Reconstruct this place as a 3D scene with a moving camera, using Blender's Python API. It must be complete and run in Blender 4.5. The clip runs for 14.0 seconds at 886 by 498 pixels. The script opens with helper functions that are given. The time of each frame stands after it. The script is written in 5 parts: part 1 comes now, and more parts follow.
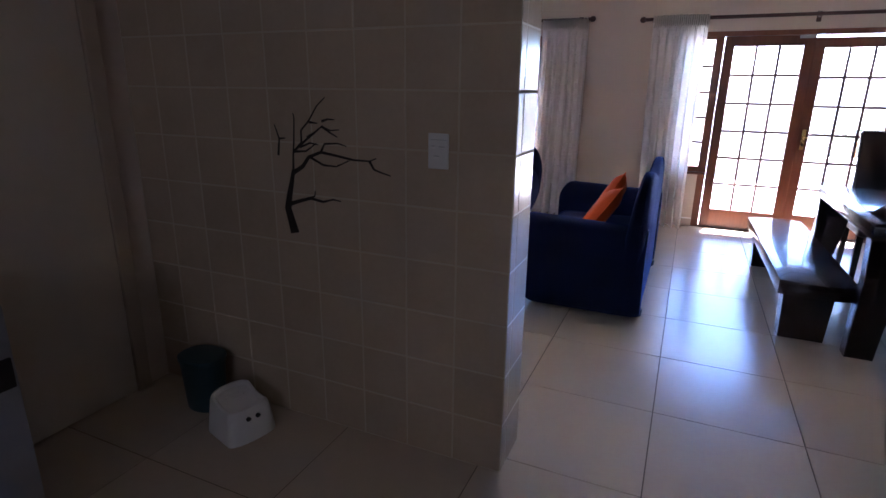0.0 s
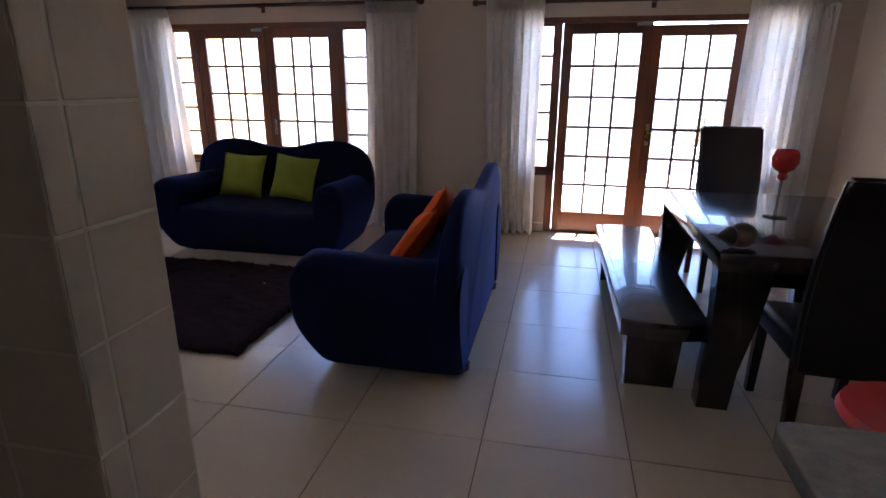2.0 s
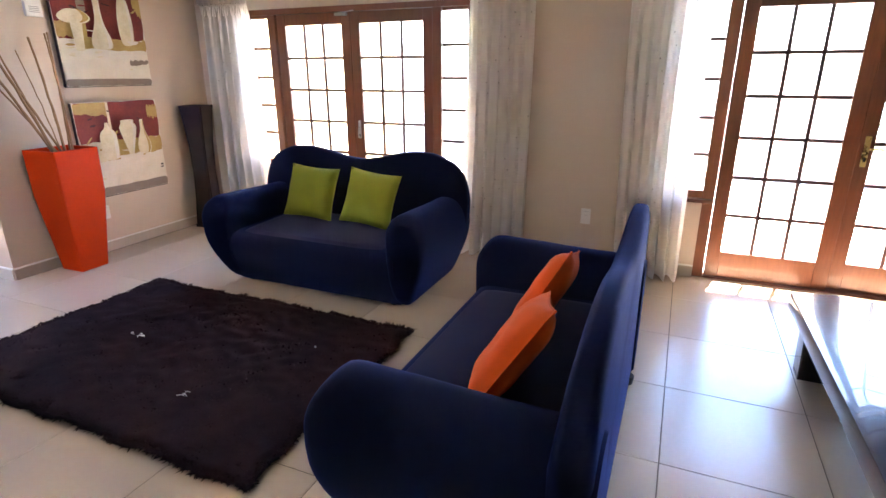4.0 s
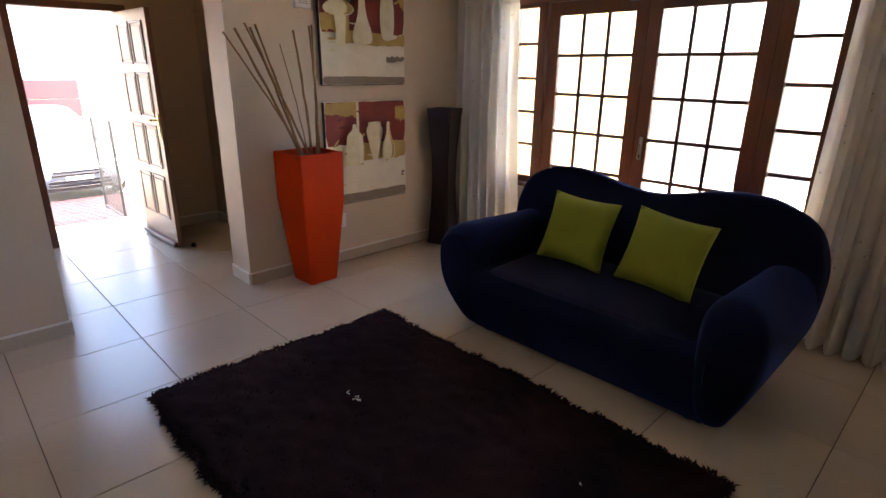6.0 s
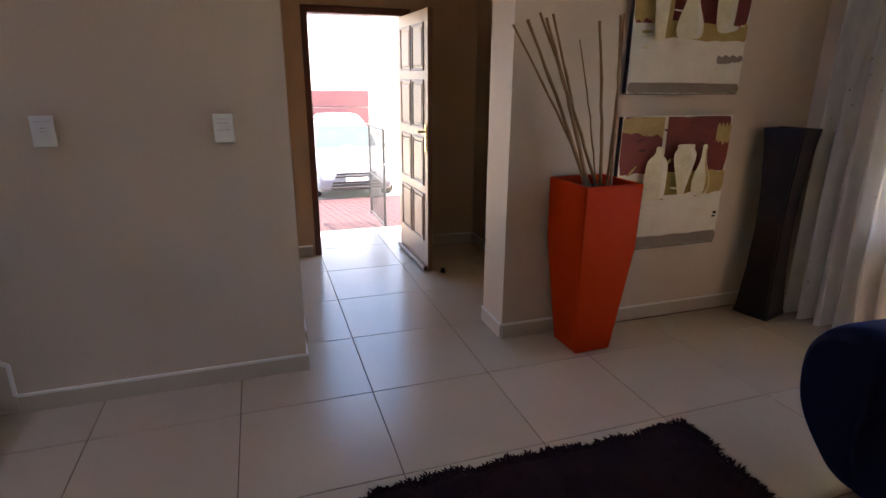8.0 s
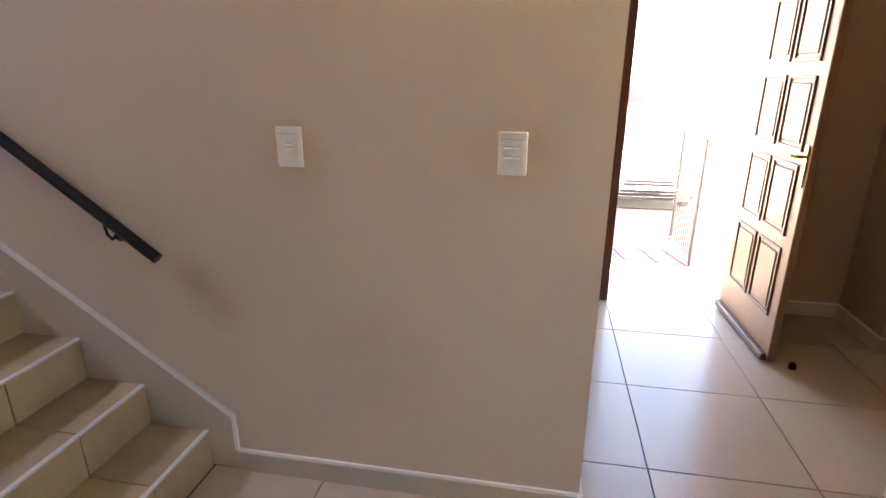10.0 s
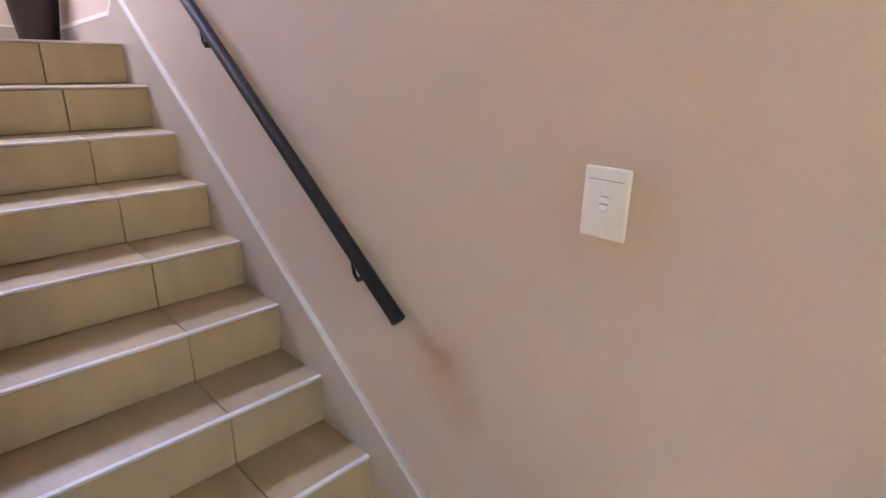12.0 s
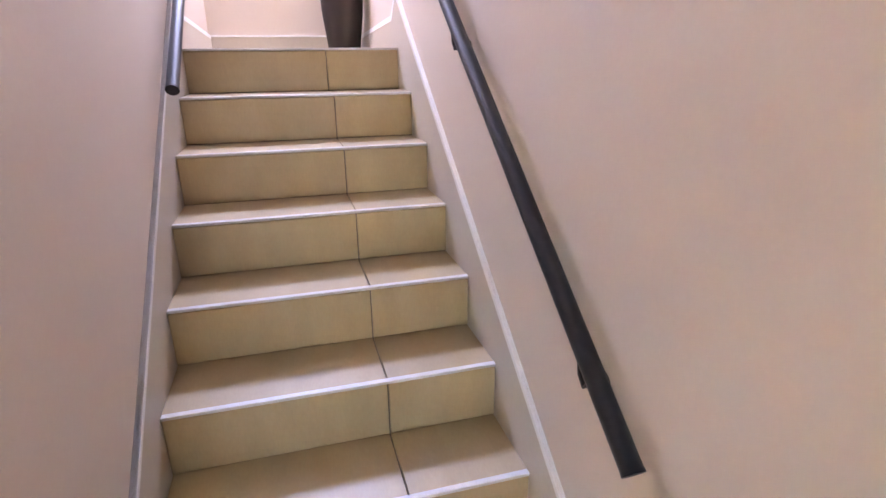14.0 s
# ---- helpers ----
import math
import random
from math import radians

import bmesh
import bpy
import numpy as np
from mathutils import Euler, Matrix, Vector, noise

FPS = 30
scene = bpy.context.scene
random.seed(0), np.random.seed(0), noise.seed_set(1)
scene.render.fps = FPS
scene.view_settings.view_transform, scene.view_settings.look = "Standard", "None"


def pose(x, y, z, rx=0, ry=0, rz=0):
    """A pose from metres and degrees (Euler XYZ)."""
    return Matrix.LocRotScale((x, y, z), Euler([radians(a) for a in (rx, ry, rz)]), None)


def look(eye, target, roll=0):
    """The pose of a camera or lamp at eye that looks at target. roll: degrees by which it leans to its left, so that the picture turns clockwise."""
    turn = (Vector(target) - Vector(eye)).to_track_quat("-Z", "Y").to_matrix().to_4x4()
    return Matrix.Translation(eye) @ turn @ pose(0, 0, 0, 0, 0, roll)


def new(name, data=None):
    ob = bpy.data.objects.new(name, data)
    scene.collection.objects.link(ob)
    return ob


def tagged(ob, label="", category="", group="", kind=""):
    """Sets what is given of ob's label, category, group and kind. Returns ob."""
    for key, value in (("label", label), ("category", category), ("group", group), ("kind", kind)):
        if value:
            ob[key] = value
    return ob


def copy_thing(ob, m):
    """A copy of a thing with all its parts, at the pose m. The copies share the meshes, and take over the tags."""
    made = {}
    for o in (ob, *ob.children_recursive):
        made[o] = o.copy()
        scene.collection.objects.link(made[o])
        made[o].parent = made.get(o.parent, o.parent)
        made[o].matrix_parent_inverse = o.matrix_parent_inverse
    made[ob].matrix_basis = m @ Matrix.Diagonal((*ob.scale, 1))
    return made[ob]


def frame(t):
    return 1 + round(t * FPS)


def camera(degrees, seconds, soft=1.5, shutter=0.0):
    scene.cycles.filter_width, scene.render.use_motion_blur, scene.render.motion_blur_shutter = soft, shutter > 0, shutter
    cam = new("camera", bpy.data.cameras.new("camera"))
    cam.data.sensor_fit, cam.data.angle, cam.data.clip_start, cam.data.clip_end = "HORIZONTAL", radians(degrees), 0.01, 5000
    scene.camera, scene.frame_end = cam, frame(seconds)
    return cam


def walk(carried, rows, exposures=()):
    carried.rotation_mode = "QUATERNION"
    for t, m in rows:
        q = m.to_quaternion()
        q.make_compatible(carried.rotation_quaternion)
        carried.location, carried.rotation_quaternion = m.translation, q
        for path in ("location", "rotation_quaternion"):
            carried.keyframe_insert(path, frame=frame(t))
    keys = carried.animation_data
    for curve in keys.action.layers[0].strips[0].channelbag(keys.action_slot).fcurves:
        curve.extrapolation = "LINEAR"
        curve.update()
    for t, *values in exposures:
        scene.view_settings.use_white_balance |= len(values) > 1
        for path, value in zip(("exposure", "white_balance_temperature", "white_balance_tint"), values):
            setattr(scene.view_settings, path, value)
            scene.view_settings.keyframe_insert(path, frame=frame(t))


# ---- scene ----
cam = camera(78.5, 14.0)
PATH = [
    (0, (-0.988, 1.965, 1.406), (-1.767, 3.72, 0.846), 0.8),
    (0.5, (-0.916, 2.176, 1.405), (-1.575, 3.976, 0.835), 0.9),
    (1, (-0.852, 2.436, 1.414), (-1.37, 4.28, 0.841), 0.7),
    (1.5, (-0.787, 2.734, 1.411), (-1.2, 4.604, 0.835), 0.7),
    (2, (-0.742, 3.011, 1.439), (-1.14, 4.882, 0.854), 0.3),
    (2.2, (-0.785, 3.129, 1.437), (-1.161, 5.005, 0.856), 0.8),
    (4.3, (-1.194, 4.261, 1.513), (-2.026, 5.966, 0.88), 0.1),
    (4.5, (-1.308, 4.299, 1.521), (-2.188, 5.979, 0.888), 0.4),
    (5, (-1.527, 4.484, 1.504), (-2.573, 6.07, 0.879), 0.7),
    (5.5, (-1.768, 4.676, 1.489), (-2.972, 6.147, 0.865), 0.9),
    (6, (-1.973, 4.841, 1.492), (-3.331, 6.167, 0.862), 0.7),
    (6.5, (-2.214, 4.966, 1.507), (-3.713, 6.127, 0.87), 0.5),
    (7, (-2.43, 5.06, 1.495), (-4.035, 6.069, 0.857), 0.6),
    (7.2, (-2.529, 5.091, 1.47), (-4.181, 6.028, 0.843), 0.6),
    (9.3, (-3.576, 5.164, 1.429), (-5.483, 5.18, 0.826), -0.1),
    (9.5, (-3.697, 5.131, 1.436), (-5.6, 5.051, 0.826), -0.1),
    (9.9, (-3.905, 5.098, 1.453), (-5.779, 4.795, 0.825), 0.3),
    (10, (-3.953, 5.088, 1.455), (-5.821, 4.748, 0.827), 0.3),
    (10.5, (-4.176, 5.018, 1.452), (-5.958, 4.372, 0.815), 0.5),
    (10.6, (-4.214, 5.003, 1.451), (-5.983, 4.319, 0.817), 0.5),
    (10.8, (-4.281, 4.971, 1.45), (-6.007, 4.181, 0.82), 0.6),
    (11, (-4.351, 4.935, 1.449), (-6.03, 4.047, 0.823), 0.9),
    (11.5, (-4.561, 4.834, 1.448), (-6.081, 3.703, 0.807), 1.0),
    (12, (-4.673, 4.756, 1.447), (-6.032, 3.439, 0.801), 1.1),
    (12.5, (-4.763, 4.651, 1.458), (-5.942, 3.176, 0.8), 1.0),
    (13, (-4.847, 4.565, 1.466), (-5.842, 2.963, 0.801), 0.7),
    (13.5, (-4.943, 4.474, 1.46), (-5.674, 2.735, 0.795), -0.2),
    (14, (-4.996, 4.416, 1.458), (-5.511, 2.599, 0.799), -0.6),
]
walk(cam, [(t, look(eye, target, roll)) for t, eye, target, roll in PATH], [(0, 4.45, 5450, 27), (0.5, 4.3, 5750, 25), (1.5, 3.8, 6000, 24), (2.2, 3.65, 5950, 23), (4.3, 5.35, 6950, 17), (5.0, 5.3, 7500, 17), (5.8, 4.15, 7550, 17), (6.5, 3.2, 7050, 17), (7.2, 3.05, 7050, 16), (9.5, 4.3, 8600, 18), (11.0, 4.78, 8400, 17), (12.0, 5.15, 8100, 18), (14.0, 5.55, 7900, 19)])

# ---- light ----
SOUTH_Y, WALL_X = -0.6, -5.50
SUN_EL, SUN_AZ = radians(64), radians(14)
world = bpy.data.worlds.new("sky")
scene.world = world
world.use_nodes = True
_nt = world.node_tree
_sky = _nt.nodes.new("ShaderNodeTexSky")
_sky.sky_type, _sky.sun_disc, _sky.sun_elevation, _sky.sun_rotation = "NISHITA", False, SUN_EL, SUN_AZ
_sky.altitude, _sky.air_density, _sky.dust_density, _sky.ozone_density = 1500, 1.0, 0.2, 3.0
_nt.nodes["Background"].inputs[1].default_value = 0.15
_nt.links.new(_sky.outputs[0], _nt.nodes["Background"].inputs[0])
_sun = new("sun", bpy.data.lights.new("sun", "SUN"))
_sun.data.energy, _sun.data.angle, _sun.data.color = 5.0, radians(0.5), (1.0, 0.95, 0.88)
_d = Vector((math.sin(SUN_AZ) * math.cos(SUN_EL), math.cos(SUN_AZ) * math.cos(SUN_EL), math.sin(SUN_EL)))
_sun.matrix_world = look(tuple(_d * 30), (0, 0, 0))




def unseen_lamp(name, eye, target, w, h, power, color):
    """A rectangular lamp out of view, for landing daylight and kitchen fill."""
    lamp = new(name, bpy.data.lights.new(name, "AREA"))
    lamp.data.shape, lamp.data.size, lamp.data.size_y, lamp.data.energy, lamp.data.color = "RECTANGLE", w, h, power, color
    lamp.matrix_world = look(eye, target)


unseen_lamp("landing_window_light", (-5.0, 0.93, 2.95), (-5.05, 3.6, 1.0), 0.7, 0.75, 5.2, (0.40, 0.52, 1.0))
# Added fill that brightens the kitchen; the south wall here has no window.
unseen_lamp("kitchen_fill_light", (-1.2, SOUTH_Y + 0.03, 1.7), (-1.4, 4, 1.2), 1.2, 0.9, 0.29, (0.95, 0.97, 1.0))

# ---- materials ----
def material(name, c1, c2=None, rough=0.6, scale=6.0, fine=60.0, bump=0.1, metal=0.0, spread=0.5, vary=0.0, sheen=0.0, stretch=(1, 1, 1), coat=0.0, rough_vary=0.08, bump_dist=0.002, spec=0.5, sheen_tint=(1, 1, 1)):
    """A painted, glazed, woven or wooden surface: two colours mixed by coarse and fine grain, with relief."""
    m = bpy.data.materials.new(name)
    m.use_nodes = True
    nt = m.node_tree
    N, L = nt.nodes, nt.links
    b = N["Principled BSDF"]
    c2 = c2 or tuple(v * 0.8 for v in c1)
    tc = N.new("ShaderNodeTexCoord")
    info = N.new("ShaderNodeObjectInfo")
    off = N.new("ShaderNodeVectorMath")
    off.operation = "MULTIPLY_ADD"
    off.inputs[1].default_value = stretch
    scl = N.new("ShaderNodeMath")
    scl.operation = "MULTIPLY"
    scl.inputs[1].default_value = 37.0
    L.new(info.outputs["Random"], scl.inputs[0])
    L.new(tc.outputs["Object"], off.inputs[0])
    L.new(scl.outputs[0], off.inputs[2])
    n1, n2 = N.new("ShaderNodeTexNoise"), N.new("ShaderNodeTexNoise")
    for n, s in ((n1, scale), (n2, fine)):
        n.inputs["Scale"].default_value, n.inputs["Detail"].default_value = s, 5
        L.new(off.outputs[0], n.inputs["Vector"])
    mixf = N.new("ShaderNodeMix")
    mixf.data_type = "FLOAT"
    mixf.inputs[0].default_value = 0.35
    L.new(n1.outputs[0], mixf.inputs[2])
    L.new(n2.outputs[0], mixf.inputs[3])
    ramp = N.new("ShaderNodeValToRGB")
    ramp.color_ramp.elements[0].position, ramp.color_ramp.elements[1].position = 0.5 - spread / 2, 0.5 + spread / 2
    ramp.color_ramp.elements[0].color, ramp.color_ramp.elements[1].color = (*c2, 1), (*c1, 1)
    L.new(mixf.outputs[0], ramp.inputs[0])
    col = ramp.outputs[0]
    if vary:
        hsv = N.new("ShaderNodeHueSaturation")
        mr = N.new("ShaderNodeMapRange")
        mr.inputs[3].default_value, mr.inputs[4].default_value = 1 - vary, 1 + vary
        L.new(info.outputs["Random"], mr.inputs[0])
        L.new(mr.outputs[0], hsv.inputs["Value"])
        L.new(col, hsv.inputs["Color"])
        col = hsv.outputs[0]
    L.new(col, b.inputs["Base Color"])
    rr = N.new("ShaderNodeMapRange")
    rr.inputs[3].default_value, rr.inputs[4].default_value = max(0.02, rough - rough_vary), min(1, rough + rough_vary)
    L.new(n1.outputs[0], rr.inputs[0])
    L.new(rr.outputs[0], b.inputs["Roughness"])
    b.inputs["Metallic"].default_value = metal
    b.inputs["Specular IOR Level"].default_value = spec
    b.inputs["Coat Weight"].default_value = coat
    b.inputs["Sheen Weight"].default_value = sheen
    b.inputs["Sheen Roughness"].default_value = 0.4
    b.inputs["Sheen Tint"].default_value = (*sheen_tint, 1)
    if bump:
        bp = N.new("ShaderNodeBump")
        bp.inputs["Strength"].default_value, bp.inputs["Distance"].default_value = bump, bump_dist
        L.new(n2.outputs[0], bp.inputs["Height"])
        L.new(bp.outputs[0], b.inputs["Normal"])
    return m


def glass_material(name, tint=(1, 1, 1), ior=1.45):
    m = bpy.data.materials.new(name)
    m.use_nodes = True
    nt = m.node_tree
    nt.nodes.clear()
    out, mix = nt.nodes.new("ShaderNodeOutputMaterial"), nt.nodes.new("ShaderNodeMixShader")
    tr, gl, fr = nt.nodes.new("ShaderNodeBsdfTransparent"), nt.nodes.new("ShaderNodeBsdfGlossy"), nt.nodes.new("ShaderNodeFresnel")
    tr.inputs[0].default_value = (*tint, 1)
    gl.inputs["Roughness"].default_value = 0.02
    fr.inputs[0].default_value = ior
    nt.links.new(fr.outputs[0], mix.inputs[0])
    nt.links.new(tr.outputs[0], mix.inputs[1])
    nt.links.new(gl.outputs[0], mix.inputs[2])
    nt.links.new(mix.outputs[0], out.inputs[0])
    return m


def cloth_material(name, c1, c2, through_share):
    """Woven curtain cloth that lets some daylight through."""
    m = material(name, c1, c2, rough=0.85, scale=3, fine=220, bump=0.25, bump_dist=0.001)
    nt = m.node_tree
    b, out = nt.nodes["Principled BSDF"], nt.nodes["Material Output"]
    tl, mix = nt.nodes.new("ShaderNodeBsdfTranslucent"), nt.nodes.new("ShaderNodeMixShader")
    tl.inputs[0].default_value = (*c1, 1)
    mix.inputs[0].default_value = through_share
    nt.links.new(b.outputs[0], mix.inputs[1])
    nt.links.new(tl.outputs[0], mix.inputs[2])
    nt.links.new(mix.outputs[0], out.inputs[0])
    return m


M_WALL = material("wall paint warm cream", (0.66, 0.55, 0.44), (0.60, 0.49, 0.385), 0.55, 1.3, 90, 0.12, spread=0.7)
def smudge(m, spots):
    """Adds greasy brown hand marks of (place, radius, strength) to a paint."""
    nt = m.node_tree
    N, L = nt.nodes, nt.links
    b = N["Principled BSDF"]
    col = b.inputs["Base Color"].links[0].from_socket
    tc = N.new("ShaderNodeTexCoord")
    nz = N.new("ShaderNodeTexNoise")
    nz.inputs["Scale"].default_value = 9.0
    L.new(tc.outputs["Object"], nz.inputs["Vector"])
    for place, radius, strength in spots:
        d = N.new("ShaderNodeVectorMath")
        d.operation = "DISTANCE"
        d.inputs[1].default_value = place
        L.new(tc.outputs["Object"], d.inputs[0])
        mr = N.new("ShaderNodeMapRange")
        mr.interpolation_type = "SMOOTHSTEP"
        mr.inputs[1].default_value, mr.inputs[2].default_value, mr.inputs[3].default_value, mr.inputs[4].default_value = 0.0, radius, strength, 0.0
        L.new(d.outputs["Value"], mr.inputs[0])
        mul = N.new("ShaderNodeMath")
        mul.operation = "MULTIPLY"
        L.new(mr.outputs[0], mul.inputs[0])
        L.new(nz.outputs[0], mul.inputs[1])
        mix = N.new("ShaderNodeMix")
        mix.data_type, mix.blend_type = "RGBA", "MULTIPLY"
        mix.inputs[7].default_value = (0.62, 0.42, 0.22, 1)
        L.new(mul.outputs[0], mix.inputs[0])
        L.new(col, mix.inputs[6])
        col = mix.outputs[2]
    L.new(col, b.inputs["Base Color"])
    return m


M_WALLW = smudge(material("wall paint warm cream with hand marks", (0.66, 0.55, 0.44), (0.60, 0.49, 0.385), 0.55, 1.3, 90, 0.12, spread=0.7),
                 [((WALL_X, 3.96, 0.75), 0.15, 0.9), ((WALL_X, 4.02, 0.66), 0.11, 0.7), ((WALL_X, 4.34, 1.22), 0.16, 0.45), ((WALL_X, 5.0, 1.22), 0.18, 0.45), ((WALL_X, 4.6, 0.5), 0.3, 0.25)])
# Lobby shade and warm porch bounce are put into this wall colour.
M_LOBBY = material("wall paint cream in lobby shade", (0.53, 0.36, 0.225), (0.47, 0.315, 0.19), 0.55, 1.3, 90, 0.12, spread=0.7)
M_CEIL = material("ceiling paint", (0.8, 0.78, 0.74), (0.76, 0.74, 0.70), 0.8, 2, 120, 0.08)
M_FLOOR = material("floor tile porcelain", (0.545, 0.45, 0.345), (0.495, 0.40, 0.30), 0.235, 2.2, 45, 0.015, spread=0.7, vary=0.03, rough_vary=0.02)
M_GROUT = material("grout brown", (0.16, 0.125, 0.095), (0.11, 0.083, 0.06), 0.9, 8, 90, 0.2)
M_STAIR = material("stair tile sandy", (0.46, 0.345, 0.19), (0.345, 0.25, 0.128), 0.40, 4, 60, 0.03, rough_vary=0.005, spread=0.6, vary=0.04, stretch=(3.0, 1.0, 1.0))
M_NOSING = material("nosing strip aluminium", (0.62, 0.60, 0.58), (0.52, 0.50, 0.48), 0.4, 20, 120, 0)
M_SKIRT = material("skirting tile", (0.55, 0.48, 0.39), (0.48, 0.41, 0.32), 0.35, 4, 60, 0.04, vary=0.03)
M_TRIM = material("white caulk", (0.85, 0.83, 0.80), (0.78, 0.76, 0.72), 0.5, 12, 90, 0.1)
M_KTILE = material("glazed wall tile", (0.56, 0.44, 0.315), (0.48, 0.375, 0.26), 0.2, 6, 50, 0.05, vary=0.05)
M_KGROUT = material("wall tile grout", (0.60, 0.51, 0.37), (0.52, 0.44, 0.31), 0.9, 10, 90, 0.2)
M_WOOD = material("meranti wood", (0.235, 0.080, 0.032), (0.145, 0.046, 0.019), 0.38, 7, 60, 0.12, stretch=(9, 9, 0.8), vary=0.06, coat=0.2)
M_WOODD = material("varnished dark frame wood", (0.15, 0.05, 0.03), (0.09, 0.03, 0.018), 0.4, 7, 60, 0.12, stretch=(9, 9, 0.8))
M_DOORW = material("entrance door wood", (0.33, 0.17, 0.085), (0.22, 0.10, 0.05), 0.42, 6, 50, 0.15, stretch=(9, 9, 0.7))
M_ROD = material("stained curtain pole wood", (0.07, 0.025, 0.018), (0.04, 0.015, 0.01), 0.4, 8, 60, 0.08, stretch=(1, 8, 8))
M_CURT = cloth_material("curtain cloth white", (0.88, 0.85, 0.79), (0.84, 0.81, 0.75), 0.48)
M_STITCH = material("grey embroidery thread", (0.60, 0.57, 0.52), (0.52, 0.49, 0.44), 0.8, 20, 200, 0.2)
# Cover navy set dark for its shaded sides, seat navy lighter for its lit top.
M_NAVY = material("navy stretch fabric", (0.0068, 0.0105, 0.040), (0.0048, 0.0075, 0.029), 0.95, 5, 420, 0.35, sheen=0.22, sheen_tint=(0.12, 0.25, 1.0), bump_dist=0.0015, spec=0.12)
M_NAVYLIT = material("navy fabric lit seat tone", (0.045, 0.047, 0.105), (0.034, 0.036, 0.082), 0.9, 5, 420, 0.35, sheen=0.15, sheen_tint=(0.4, 0.5, 1.0), bump_dist=0.0015, spec=0.12)
M_LIME = material("lime cushion fabric", (0.31, 0.355, 0.05), (0.25, 0.29, 0.036), 0.85, 8, 350, 0.4, sheen=0.05, spec=0.2)
M_LIMEPIPE = material("lime piping", (0.42, 0.47, 0.08), None, 0.8, 8, 300, 0.3)
M_ORANGE = material("orange cushion fabric", (0.74, 0.108, 0.014), (0.62, 0.083, 0.010), 0.85, 8, 350, 0.4, sheen=0.04, spec=0.2)
M_RUG = material("shaggy rug yarn", (0.032, 0.0155, 0.018), (0.015, 0.0068, 0.0085), 1.0, 7, 90, 0.2, spec=0.05)
M_POT = material("orange lacquered planter", (0.56, 0.042, 0.002), (0.47, 0.030, 0.0015), 0.6, 3, 50, 0.08, spec=0.1)
M_SOIL = material("dark potting fill", (0.03, 0.02, 0.015), None, 0.95, 20, 80, 0.6)
M_REED = material("dried bamboo reed", (0.34, 0.19, 0.08), (0.18, 0.095, 0.036), 0.6, 14, 60, 0.2, stretch=(1, 1, 0.3))
M_VASE = material("dark brown woven vase", (0.020, 0.009, 0.008), (0.011, 0.005, 0.005), 0.55, 10, 90, 0.4)
M_DARK = material("espresso table veneer", (0.030, 0.017, 0.013), (0.018, 0.010, 0.008), 0.24, 5, 50, 0.02, stretch=(10, 1, 10), coat=0.6, rough_vary=0.03)
M_LEATHER = material("dark brown leatherette", (0.022, 0.013, 0.011), (0.014, 0.008, 0.007), 0.42, 6, 160, 0.3)
M_REDG = material("red frosted glass", (0.62, 0.03, 0.02), (0.5, 0.02, 0.015), 0.15, 6, 40, 0.02, coat=0.4)
M_REDP = material("red plastic", (0.55, 0.03, 0.02), (0.45, 0.022, 0.016), 0.35, 6, 60, 0.03)
M_GRANITE = material("speckled granite", (0.25, 0.225, 0.20), (0.17, 0.15, 0.13), 0.24, 40, 220, 0.03, spread=0.4)
M_CAB = material("dark cabinet laminate", (0.05, 0.03, 0.022), (0.035, 0.02, 0.015), 0.45, 6, 60, 0.05)
M_PLATE = material("white switch plastic", (0.82, 0.81, 0.78), (0.78, 0.77, 0.73), 0.35, 10, 90, 0.02)
M_PLATED = material("grey switch gap", (0.30, 0.29, 0.28), None, 0.5, 10, 90, 0.02)
M_BLACK = material("black powder coat", (0.014, 0.013, 0.015), (0.009, 0.009, 0.010), 0.4, 14, 150, 0.12)
M_BRASS = material("brass", (0.72, 0.52, 0.20), (0.6, 0.42, 0.15), 0.28, 20, 90, 0.05, metal=1.0)
M_STEEL = material("brushed steel", (0.62, 0.61, 0.60), (0.5, 0.5, 0.49), 0.3, 20, 120, 0.05, metal=1.0)
M_DECAL = material("dark tree decal vinyl", (0.018, 0.010, 0.007), (0.012, 0.007, 0.005), 0.5, 20, 90, 0.05)
M_CREAM = material("cream door paint", (0.60, 0.52, 0.41), (0.55, 0.47, 0.36), 0.45, 2, 60, 0.05)
M_FRAMEP = material("cream frame paint", (0.50, 0.40, 0.29), (0.44, 0.35, 0.25), 0.45, 3, 60, 0.05)
M_STOOL = material("white plastic stool", (0.80, 0.80, 0.78), (0.74, 0.74, 0.72), 0.4, 8, 90, 0.03)
M_TEAL = material("teal plastic bin", (0.045, 0.095, 0.11), (0.035, 0.075, 0.085), 0.4, 6, 60, 0.04)
M_APPL = material("grey appliance enamel", (0.30, 0.31, 0.34), (0.26, 0.27, 0.30), 0.35, 5, 80, 0.03)
M_CANVAS = material("canvas white paint", (0.84, 0.80, 0.70), (0.70, 0.65, 0.54), 0.7, 9, 70, 0.4)
M_PMAROON = material("maroon oil paint", (0.30, 0.045, 0.03), (0.12, 0.015, 0.018), 0.6, 5, 60, 0.4)
M_POCHRE = material("ochre oil paint", (0.58, 0.45, 0.15), (0.40, 0.23, 0.07), 0.6, 6, 60, 0.4)
M_PCREAM = material("cream oil paint", (0.84, 0.79, 0.62), (0.64, 0.56, 0.34), 0.6, 14, 70, 0.4)
M_PDARK = material("dark plum oil paint", (0.12, 0.02, 0.02), (0.05, 0.012, 0.014), 0.6, 9, 70, 0.4)
M_PGREY = material("grey-brown oil paint", (0.30, 0.25, 0.20), (0.22, 0.18, 0.14), 0.7, 10, 70, 0.4)
